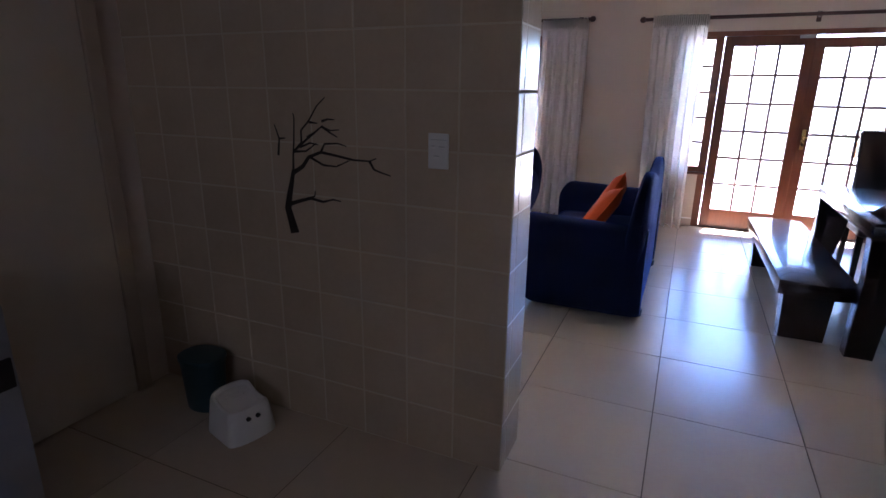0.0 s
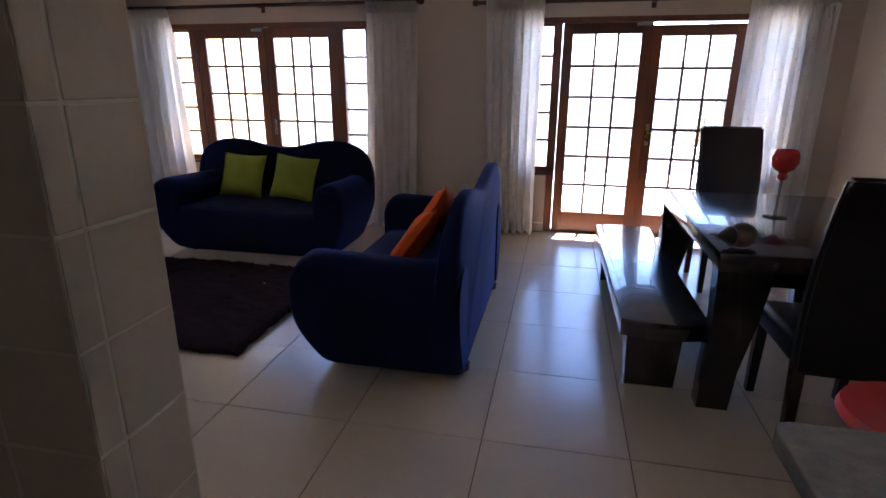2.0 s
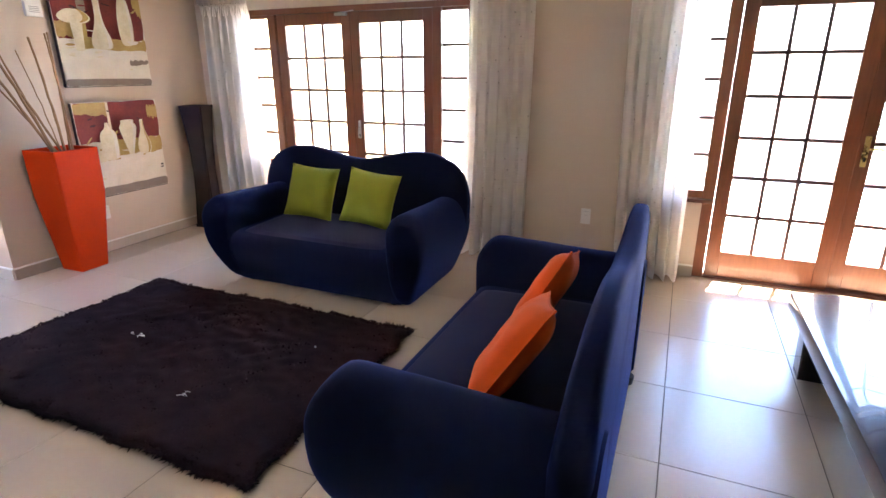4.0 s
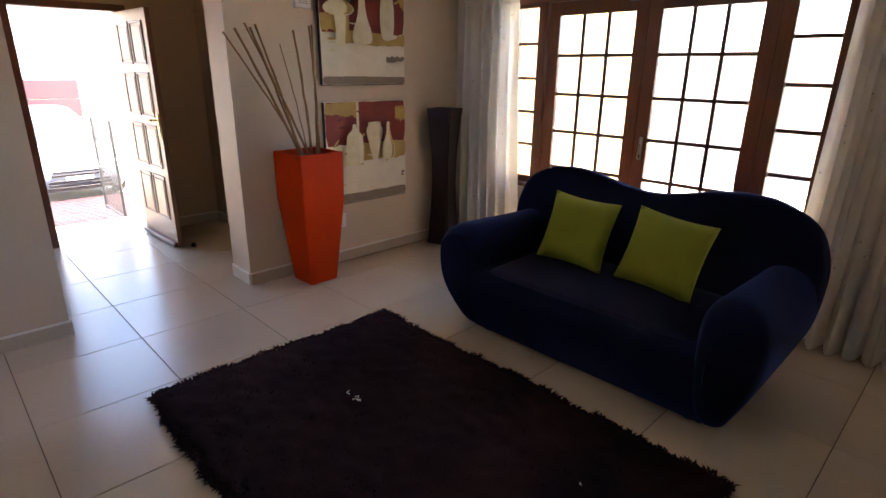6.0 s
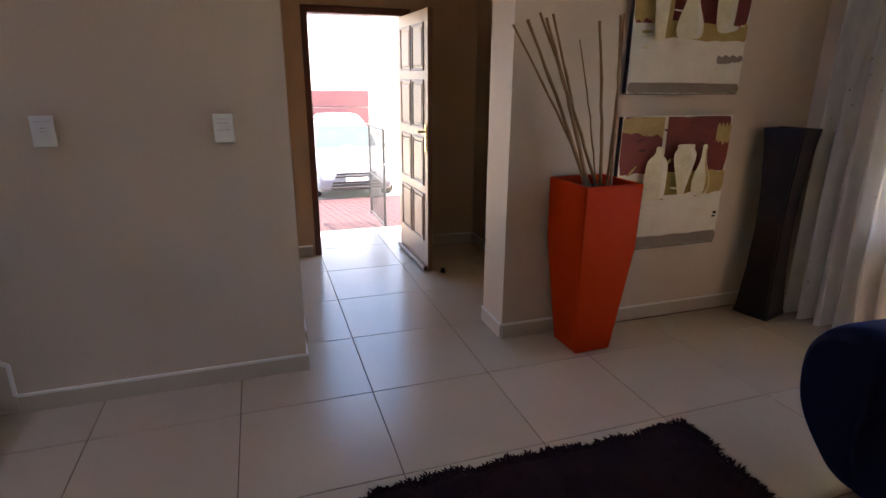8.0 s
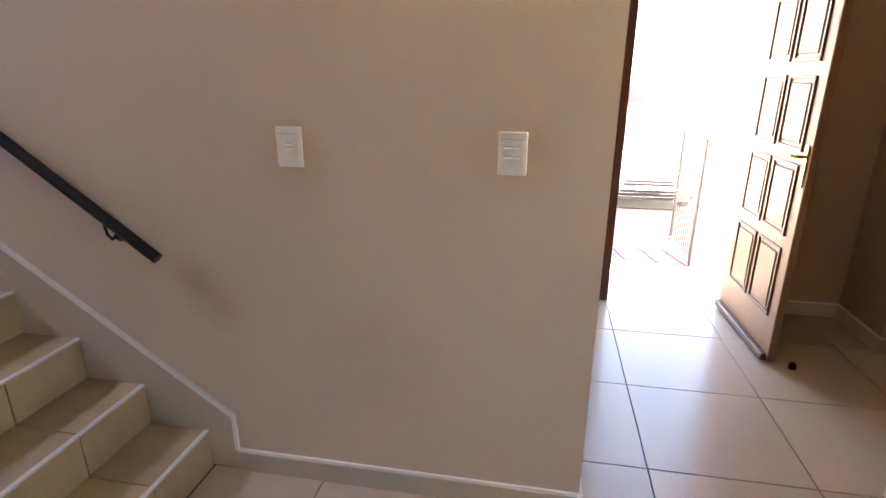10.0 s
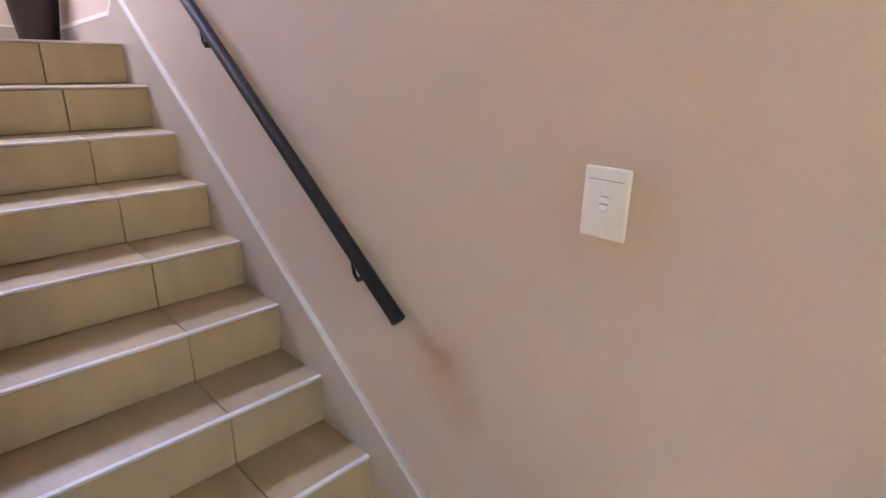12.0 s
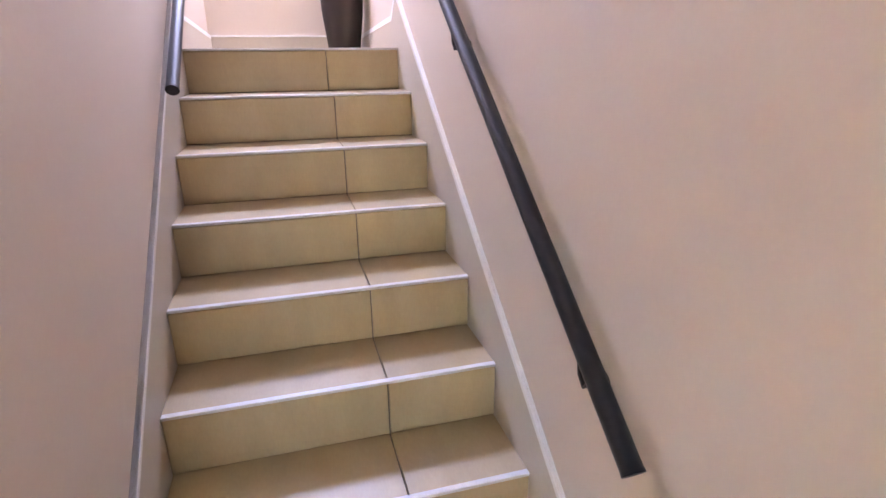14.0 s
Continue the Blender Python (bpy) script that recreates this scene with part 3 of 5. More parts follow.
# ---- curtains ----
def curtain(x0, x1, y, label, seed, spread=0.0, shift=0.0, folds=6):
    """A hanging gathered curtain with pleats from under the pole to the floor."""
    r = random.Random(seed)
    ztop, zbot, nu, nv = 2.135, 0.012, folds * 14, 26
    ph = [r.uniform(0, 6.28) for _ in range(4)]
    bm = bmesh.new()
    grid = []
    for j in range(nv + 1):
        v = j / nv
        z = ztop + (zbot - ztop) * v
        row = []
        for i in range(nu + 1):
            u = i / nu
            amp = 0.016 + 0.034 * min(1, v * 1.6)
            f = math.sin(2 * math.pi * folds * u + ph[0] + 0.5 * math.sin(3 * v + ph[1])) + 0.22 * math.sin(2 * math.pi * folds * 2.3 * u + ph[2] + v)
            x = x0 + (x1 - x0) * u + (u - 0.5) * spread * v + shift * v * v + 0.012 * math.sin(2 * math.pi * folds * u + ph[3]) * v
            if v < 0.05:
                f = 0.4 * math.sin(2 * math.pi * folds * 5 * u)
            row.append(bm.verts.new((x, y + amp * f - 0.02 * v, z + (0.01 * math.sin(2 * math.pi * folds * u + ph[2]) if j == nv else 0))))
        grid.append(row)
    for a, b in zip(grid, grid[1:]):
        for i in range(nu):
            bm.faces.new((a[i], a[i + 1], b[i + 1], b[i]))
    spots = []
    for k in range(34):
        j, i = 2 + (k * 7) % 23, int(nu * ((k * 0.381 + 0.13) % 1))
        p = grid[j][i].co
        spots.append(box(p.x - 0.0045, p.x + 0.0045, p.y - 0.004, p.y + 0.001, p.z - 0.0055, p.z + 0.0055, 0.001, 1))
    th = thing("curtain", label, "curtain", Matrix.Identity(4), "curtains on the poles")
    part("cloth", bm, M_CURT, th)
    tagged(part("embroidery", merged(*spots), M_STITCH, th), "small scattered embroidered knots", kind="stuff")
    hb = bmesh.new()
    n = folds * 24
    rows = []
    for j in range(5):
        v = j / 4
        rows.append([hb.verts.new((x0 + (x1 - x0) * i / n, y + (0.012 + 0.006 * math.sin(math.pi * v)) * math.sin(2 * math.pi * folds * 4.5 * i / n + ph[1]) - 0.022, ztop + 0.035 - 0.10 * v + 0.006 * math.sin(17 * i / n * 6.28))) for i in range(n + 1)])
    for a, b in zip(rows, rows[1:]):
        for i in range(n):
            hb.faces.new((a[i], a[i + 1], b[i + 1], b[i]))
    bmesh.ops.solidify(hb, geom=hb.faces[:], thickness=0.004)
    part("heading", hb, M_CURT, th, "gathered heading tape")


curtain(-5.36, -4.80, 8.36, "white gathered curtain hanging to the floor beside the vase", 3, 0.10, 0.06, 6)
curtain(-2.63, -2.13, 8.33, "white gathered curtain hanging to the floor behind the sofa", 5, 0.04, -0.02, 6)
curtain(-1.48, -0.955, 8.33, "white gathered curtain hanging to the floor by the garden doors", 8, -0.06, 0.03, 6)
curtain(0.73, 1.40, 8.33, "white gathered curtain hanging to the floor near the dining table", 11, 0.04, 0.0, 7)


def pole(x0, x1, z, label):
    p = thing("curtain_pole", label, "curtain pole", pose(0, 8.345, z))
    part("rod", tube([(x0, 0, 0), (x1, 0, 0)], 0.017, 12), M_ROD, p)
    for s, x in ((-1, x0), (1, x1)):
        cap = lathe([(0.010, 0), (0.026, 0.004), (0.030, 0.02), (0.026, 0.04), (0.012, 0.052)], 14)
        part("finial", cap, M_ROD, p, m=pose(x, 0, 0, 0, 90 * s, 0))
    for x in (x0 + 0.12, (x0 + x1) / 2, x1 - 0.12):
        part("bracket", merged(box(x - 0.012, x + 0.012, 0.006, 0.105, -0.02, 0.004, 0.003, 1), box(x - 0.02, x + 0.02, 0.095, 0.105, -0.06, 0.035, 0.003, 1)), M_ROD, p, smooth=False)


pole(-5.42, -2.12, 2.168, "dark stained wooden curtain pole over the lounge doors")
pole(-1.56, 1.52, 2.14, "dark stained wooden curtain pole over the garden doors")


# ---- sofas ----
def smooth_poly(pts, n=3):
    """Rounds a closed polygon by cutting its corners n times."""
    for _ in range(n):
        out = []
        for (ax, ay), (bx, by) in zip(pts, pts[1:] + pts[:1]):
            out += [(0.75 * ax + 0.25 * bx, 0.75 * ay + 0.25 * by), (0.25 * ax + 0.75 * bx, 0.25 * ay + 0.75 * by)]
        pts = out
    return pts


def sofa(label, m, long=1.0, belly=0.0):
    """Two-seat sofa in a stretch cover: hull-shaped body, slim rounded arms, humped back, front towards -y."""
    s = thing("sofa", label, "sofa", m, "navy two-seat sofas")
    front = lambda z: -0.375 - belly - 0.105 * math.sin(0.5 * math.pi * min(1, max(0, (z - 0.02) / 0.34)))
    base = loft([[(x * long, y, z) for x, y in ((-w, front(z) + inset), (w, front(z) + inset), (w, 0.345), (-w, 0.345))] for z, w, inset in ((0.012, 0.665, 0.026), (0.03, 0.67, 0.009), (0.14, 0.672, 0.006), (0.22, 0.672, 0.006), (0.30, 0.672, 0.006), (0.355, 0.672, 0.012), (0.385, 0.67, 0.036), (0.400, 0.668, 0.076), (0.404, 0.665, 0.116))])
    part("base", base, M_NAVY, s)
    for sx in (-1, 1):
        prof = smooth_poly([(0.63, 0.26), (0.622, 0.45), (0.628, 0.595), (0.69, 0.655), (0.80, 0.65), (0.872, 0.58), (0.894, 0.46), (0.868, 0.30), (0.79, 0.12), (0.74, 0.014), (0.63, 0.014)], 3)
        rings = []
        for u, sq in ((0, 0.80), (0.006, 0.90), (0.018, 0.955), (0.04, 0.985), (0.08, 1), (0.2, 1), (0.35, 1.0), (0.5, 1), (0.65, 1), (0.8, 1), (0.93, 0.99), (0.97, 0.97), (1, 0.92)):
            cx, cz = 0.765, 0.36
            ring = []
            for px, pz in prof:
                x, z = cx + (px - cx) * sq, cz + (pz - cz) * sq
                sag = 0.012 * math.sin(math.pi * u) + 0.035 * max(0, u - 0.35)
                y = (front(z) + 0.06 * max(0, (z - 0.50) / 0.15) ** 2) * (1 - u) + 0.36 * u
                ring.append((sx * x * long, y, z - (sag if z > 0.45 else 0)))
            rings.append(ring)
        part("arm", loft(rings), M_NAVY, s)
    top = lambda x: 0.89 + 0.040 * math.cos(2 * math.pi * (abs(x) - 0.50) / 1.05)
    outline = [(-0.66, 0.02), (-0.72, 0.02), (-0.80, 0.15), (-0.875, 0.32), (-0.895, 0.50), (-0.895, 0.66), (-0.83, 0.83)] + [(x, top(x)) for x in [-0.66 + 0.11 * i for i in range(13)]] + [(0.83, 0.83), (0.895, 0.66), (0.895, 0.50), (0.875, 0.32), (0.80, 0.15), (0.72, 0.02), (0.66, 0.02)]
    outline = smooth_poly(outline, 2)
    rings = []
    for t in range(13):
        u = t / 12
        sq = 1 - 0.045 * (abs(2 * u - 1) ** 5)
        rings.append([(x * sq * long, 0.205 + 0.145 * u + 0.11 * (z - 0.30) * (1 - u), 0.30 + (z - 0.30) * sq) for x, z in outline])
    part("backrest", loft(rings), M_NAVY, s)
    bm = bmesh.new()
    nx, ny = 22, 14
    g = [[None] * (ny + 1) for _ in range(nx + 1)]
    for i in range(nx + 1):
        for j in range(ny + 1):
            u, v = 2 * i / nx - 1, 2 * j / ny - 1
            e = (1 - abs(u) ** 6) * (1 - abs(v) ** 8)
            g[i][j] = bm.verts.new((0.636 * long * u * (0.98 + 0.02 * e), -0.108 - belly / 2 + (0.338 + belly / 2) * v, 0.370 + 0.068 * max(0, e) ** 0.45 - 0.012 * (1 - v) * 0.5))
    for i in range(nx):
        for j in range(ny):
            bm.faces.new((g[i][j], g[i + 1][j], g[i + 1][j + 1], g[i][j + 1]))
    bmesh.ops.solidify(bm, geom=bm.faces[:], thickness=0.05)
    part("seat", bm, M_NAVYLIT, s, "flat seat cushion")
    for fx in (-0.6, 0.6):
        for fy in (-0.32, 0.34):
            part("foot", lathe([(0.022, 0), (0.026, 0.004), (0.03, 0.045)], 12), M_BLACK, s, m=pose(fx, fy, 0))
    return s


sofa("navy two-seat sofa with green cushions in front of the glazed doors", pose(-3.295, 7.44, 0))
sofa("navy two-seat sofa with orange cushions, back towards the dining table", pose(-1.50, 6.12, 0, 0, 0, -90), 0.985, 0.008)


def cushion(label, m, mat, pipe, size=0.42, plump=0.075, seed=1, group=""):
    """A square scatter cushion, standing in its local x-z plane."""
    r = random.Random(seed)
    n = 18
    c = thing("cushion", label, "cushion", m, group)
    bms = []
    for side in (-1, 1):
        bm = bmesh.new()
        g = []
        for i in range(n + 1):
            row = []
            for j in range(n + 1):
                u, v = 2 * i / n - 1, 2 * j / n - 1
                pin = 1 - 0.075 * ((1 - v * v) * abs(u) ** 3)
                pin2 = 1 - 0.075 * ((1 - u * u) * abs(v) ** 3)
                th = plump * max(0, (1 - u ** 4)) ** 0.6 * max(0, (1 - v ** 4)) ** 0.6
                wr = 0.006 * noise.noise(Vector((u * 2 + seed * 7, v * 2, side * 3.0))) * (1 if th > 0.01 else 0)
                row.append(bm.verts.new((size / 2 * u * pin, side * (th + wr * 1.5), size / 2 * (1 + v * pin2))))
            g.append(row)
        for i in range(n):
            for j in range(n):
                bm.faces.new((g[i][j], g[i + 1][j], g[i + 1][j + 1], g[i][j + 1]))
        bms.append(bm)
    bm = merged(*bms)
    bmesh.ops.remove_doubles(bm, verts=bm.verts[:], dist=0.0005)
    bmesh.ops.recalc_face_normals(bm, faces=bm.faces[:])
    part("cover", bm, mat, c)
    edge = []
    for a, b, f in ((-1, -1, 0), (1, -1, 1), (1, 1, 2), (-1, 1, 3)):
        for k in range(8):
            t = 2 * k / 8 - 1
            u, v = ((t, -1), (1, t), (-t, 1), (-1, -t))[f]
            pin, pin2 = 1 - 0.075 * ((1 - v * v) * abs(u) ** 3), 1 - 0.075 * ((1 - u * u) * abs(v) ** 3)
            edge.append((size / 2 * u * pin, 0, size / 2 * (1 + v * pin2)))
    part("piping", tube(edge + edge[:1], 0.004, 6), pipe, c, "corded edge")
    return c


cushion("lime green square cushion leaning on the sofa back", pose(-3.565, 7.385, 0.445, -22, 4, 6), M_LIME, M_LIMEPIPE, 0.392, seed=1, group="green cushions")
cushion("lime green square cushion leaning on the sofa back", pose(-3.06, 7.365, 0.445, -22, 7, 4), M_LIME, M_LIMEPIPE, 0.392, seed=2, group="green cushions")
def leaning(foot, crown, along):
    """The placing of a cushion that leans from its foot to its crown, its lower edge along a direction."""
    z = (Vector(crown) - Vector(foot)).normalized()
    y = z.cross(Vector(along)).normalized()
    x = y.cross(z)
    return Matrix(((x.x, y.x, z.x, foot[0]), (x.y, y.y, z.y, foot[1]), (x.z, y.z, z.z, foot[2]), (0, 0, 0, 1)))


cushion("bright orange cushion leaning on the sofa back", leaning((-1.60, 6.18, 0.435), (-1.41, 6.30, 0.77), (0.03, 1, -0.10)), M_ORANGE, M_ORANGE, 0.43, 0.06, seed=3, group="orange cushions")
cushion("bright orange cushion slumped against another cushion", leaning((-1.61, 5.70, 0.435), (-1.395, 5.84, 0.755), (-0.16, 1, -0.14)), M_ORANGE, M_ORANGE, 0.425, 0.064, seed=4, group="orange cushions")

# ---- rug ----
RX0, RX1, RY0, RY1 = -4.50, -2.395, 5.39, 6.79
ragged = lambda v: 0.010 * np.sin(8.3 * v + 2 * np.sin(3.7 * v)) + 0.006 * np.sin(27 * v + 1) + 0.004 * np.sin(61 * v)
rug = thing("rug", "dark brown shaggy rug on the tiles with bits of white lint", "rug", Matrix.Identity(4))
bm = bmesh.new()
nx, ny = 108, 70
g = []
for i in range(nx + 1):
    row = []
    for j in range(ny + 1):
        u, v = i / nx, j / ny
        ed = min(u * (RX1 - RX0), (1 - u) * (RX1 - RX0), v * (RY1 - RY0), (1 - v) * (RY1 - RY0))
        x, y = RX0 + (RX1 - RX0) * u, RY0 + (RY1 - RY0) * v
        wob = 0.012 * noise.noise(Vector((x * 9, y * 9, 0)))
        row.append(bm.verts.new((x + ragged(y) + (wob if ed < 0.02 else 0), y + ragged(x + 3) + (wob if ed < 0.02 else 0), 0.003 + 0.024 * min(1, ed / 0.03) + 0.007 * noise.noise(Vector((x * 14, y * 14, 2))) * min(1, ed / 0.03))))
    g.append(row)
for i in range(nx):
    for j in range(ny):
        bm.faces.new((g[i][j], g[i + 1][j], g[i + 1][j + 1], g[i][j + 1]))
part("backing", bm, M_RUG, rug)
_r = np.random.RandomState(4)
N = 46000
px, py = _r.uniform(RX0 - 0.005, RX1 + 0.005, N), _r.uniform(RY0 - 0.005, RY1 + 0.005, N)
E = 5000
side = _r.randint(0, 4, E)
t = _r.uniform(0, 1, E)
px[:E] = np.where(side < 2, RX0 + (RX1 - RX0) * t, np.where(side == 2, RX0 + 0.004, RX1 - 0.004))
py[:E] = np.where(side < 2, np.where(side == 0, RY0 + 0.004, RY1 - 0.004), RY0 + (RY1 - RY0) * t)
px, py = px + ragged(py), py + ragged(px + 3)
clump = np.sin(px * 23 + 2 * np.sin(py * 11)) * np.cos(py * 27 + np.sin(px * 17))
ang = _r.uniform(0, 6.283, N) + clump
ln = _r.uniform(0.022, 0.045, N) * (1 + 0.25 * clump)
ln[:E] = _r.uniform(0.018, 0.042, E) * (1 + 0.3 * clump[:E])
tilt = _r.uniform(0.95, 1.50, N)
dx, dy, dz = np.cos(ang) * np.sin(tilt) * ln, np.sin(ang) * np.sin(tilt) * ln, np.cos(tilt) * ln
wx, wy = -np.sin(ang) * 0.0042, np.cos(ang) * 0.0042
b0 = np.stack([px - wx, py - wy, np.full(N, 0.012)], 1)
b1 = np.stack([px + wx, py + wy, np.full(N, 0.012)], 1)
m0 = np.stack([px + 0.55 * dx - wx, py + 0.55 * dy - wy, 0.012 + 0.75 * dz], 1)
m1 = np.stack([px + 0.55 * dx + wx, py + 0.55 * dy + wy, 0.012 + 0.75 * dz], 1)
tp = np.stack([px + dx, py + dy, np.maximum(0.003, 0.012 + 0.7 * dz)], 1)
verts = np.stack([b0, b1, m0, m1, tp], 1).reshape(-1, 3)
k = np.arange(N) * 5
faces = [(a, a + 1, a + 3, a + 2) for a in k.tolist()] + [(a + 2, a + 3, a + 4) for a in k.tolist()]
me = bpy.data.meshes.new("yarn")
me.from_pydata(verts.tolist(), [], faces)
me.materials.append(M_RUG)
pile = new("yarn", me)
pile.parent = rug
tagged(pile, "shaggy brown pile", kind="stuff")
lr = random.Random(9)
for cx, cy, n, sp in ((-3.785, 6.07, 5, 0.026), (-3.07, 5.72, 4, 0.018), (-2.75, 6.35, 1, 0.01)):
    for _ in range(n):
        x, y = cx + lr.gauss(0, sp), cy + lr.gauss(0, sp * 0.6)
        part("lint", tube([(x, y, 0.040), (x + lr.gauss(0, 0.010), y + lr.gauss(0, 0.008), 0.047), (x + lr.gauss(0, 0.018), y + lr.gauss(0, 0.012), 0.042)], 0.0017, 5), M_PLATE, rug, "scrap of white lint")

# ---- planter with reeds, tall vases, canvases ----
pl = thing("planter", "tall tapered orange square planter standing against the wall", "planter", pose(-5.33, 6.80, 0, 0, 0, 2))
rings = []
for w, z in ((0.105, 0.0), (0.112, 0.006), (0.168, 0.60), (0.172, 0.935), (0.168, 0.942), (0.150, 0.942), (0.146, 0.935), (0.145, 0.88)):
    rings.append([(sx * w, sy * w, z) for sx, sy in ((-1, -1), (1, -1), (1, 1), (-1, 1))])
bm = loft(rings)
bmesh.ops.bevel(bm, geom=[e for e in bm.edges if abs(e.verts[0].co.z - e.verts[1].co.z) > 0.1], offset=0.006, segments=2, affect="EDGES")
part("body", bm, M_POT, pl)
part("fill", box(-0.144, 0.144, -0.144, 0.144, 0.86, 0.895, 0.01, 1), M_SOIL, pl, "dark fill inside the rim")
REEDS = ((-0.07, 0.02, -5.42, 6.33, 1.69, 0.007), (-0.03, -0.03, -5.42, 6.405, 1.715, 0.010), (-0.01, 0.02, -5.43, 6.475, 1.75, 0.008), (0.02, -0.05, -5.41, 6.50, 1.725, 0.010), (-0.05, -0.02, -5.42, 6.54, 1.745, 0.008),
         (0.02, 0.02, -5.44, 6.815, 1.725, 0.009), (0.05, 0.06, -5.44, 6.935, 1.755, 0.008), (0.0, 0.07, -5.44, 6.955, 1.765, 0.007), (0.03, -0.01, -5.45, 6.715, 1.635, 0.004))
for i, (bx, by, tx, ty, tz, r) in enumerate(REEDS):
    rr = random.Random(i)
    b0, t0 = Vector((-5.33 + bx, 6.80 + by, 0.895)), Vector((tx, ty, tz))
    pts, rad = [], []
    for k in range(13):
        u = k / 12
        p = b0.lerp(t0, u)
        pts.append(p + Vector((0, 0.010 * math.sin(math.pi * u) * rr.uniform(0.6, 1.4), 0)))
        rad.append(r * (1.1 - 0.35 * u) * (1.18 if k % 4 == 0 else 1))
    single("reed", tube(pts, rad, 7), M_REED, "dried brown bamboo reed standing in the orange planter", "reed", group="reeds in the planter")


def tall_vase(label, m, h=1.18):
    v = thing("floor_vase", label, "vase", m)
    rings = []
    for w, z in ((0.104, 0.0), (0.106, 0.02), (0.088, 0.30), (0.080, 0.55), (0.085, 0.80), (0.104, 1.08), (0.114, 1.17), (0.111, 1.18), (0.096, 1.175), (0.086, 1.05), (0.078, 0.9)):
        rings.append([(sx * w, sy * w, z * h / 1.18) for sx, sy in ((-1, -1), (1, -1), (1, 1), (-1, 1))])
    bm = loft(rings)
    bmesh.ops.bevel(bm, geom=[e for e in bm.edges if abs(e.verts[0].co.z - e.verts[1].co.z) > 0.05], offset=0.012, segments=2, affect="EDGES")
    part("body", bm, M_VASE, v)
    part("base_band", box(-0.109, 0.109, -0.109, 0.109, 0.0, 0.03, 0.006, 2), M_VASE, v)


tall_vase("tall dark brown square flared vase in the corner by the curtain", pose(-5.35, 8.14, 0, 0, 0, 15))
lv = thing("floor_vase", "dark brown round tapered vase standing on the stair landing", "vase", pose(-5.365, 1.12, RISE * STEPS))
part("body", lathe([(0.085, 0), (0.088, 0.006), (0.112, 0.20), (0.125, 0.5), (0.126, 0.62), (0.122, 0.64), (0.11, 0.63), (0.10, 0.5)], 28), M_VASE, lv)
part("rim", lathe([(0.118, 0.625), (0.129, 0.63), (0.129, 0.645), (0.118, 0.648)], 28), M_VASE, lv)

VASES = {"bottle": [(0.066, 0.0), (0.076, 0.04), (0.078, 0.19), (0.066, 0.235), (0.026, 0.262), (0.016, 0.285), (0.018, 0.31)],
         "flask": [(0.07, 0.0), (0.092, 0.03), (0.085, 0.09), (0.048, 0.17), (0.030, 0.24), (0.026, 0.34), (0.033, 0.45)],
         "spindle": [(0.045, 0.0), (0.062, 0.05), (0.070, 0.16), (0.060, 0.28), (0.036, 0.37), (0.018, 0.41), (0.012, 0.42)],
         "urn": [(0.022, 0.0), (0.030, 0.04), (0.055, 0.13), (0.082, 0.22), (0.076, 0.255), (0.056, 0.275), (0.068, 0.30)],
         "drop": [(0.040, 0.0), (0.064, 0.03), (0.066, 0.09), (0.045, 0.15), (0.022, 0.20), (0.016, 0.26), (0.018, 0.30)],
         "stalk": [(0.040, 0.0), (0.034, 0.03), (0.040, 0.10), (0.046, 0.18), (0.050, 0.21)],
         "bouquet": [(0.060, 0.0), (0.115, 0.018), (0.135, 0.045), (0.115, 0.07), (0.075, 0.095), (0.035, 0.105)],
         "bowl": [(0.055, 0.0), (0.10, 0.03), (0.122, 0.062), (0.118, 0.066)]}


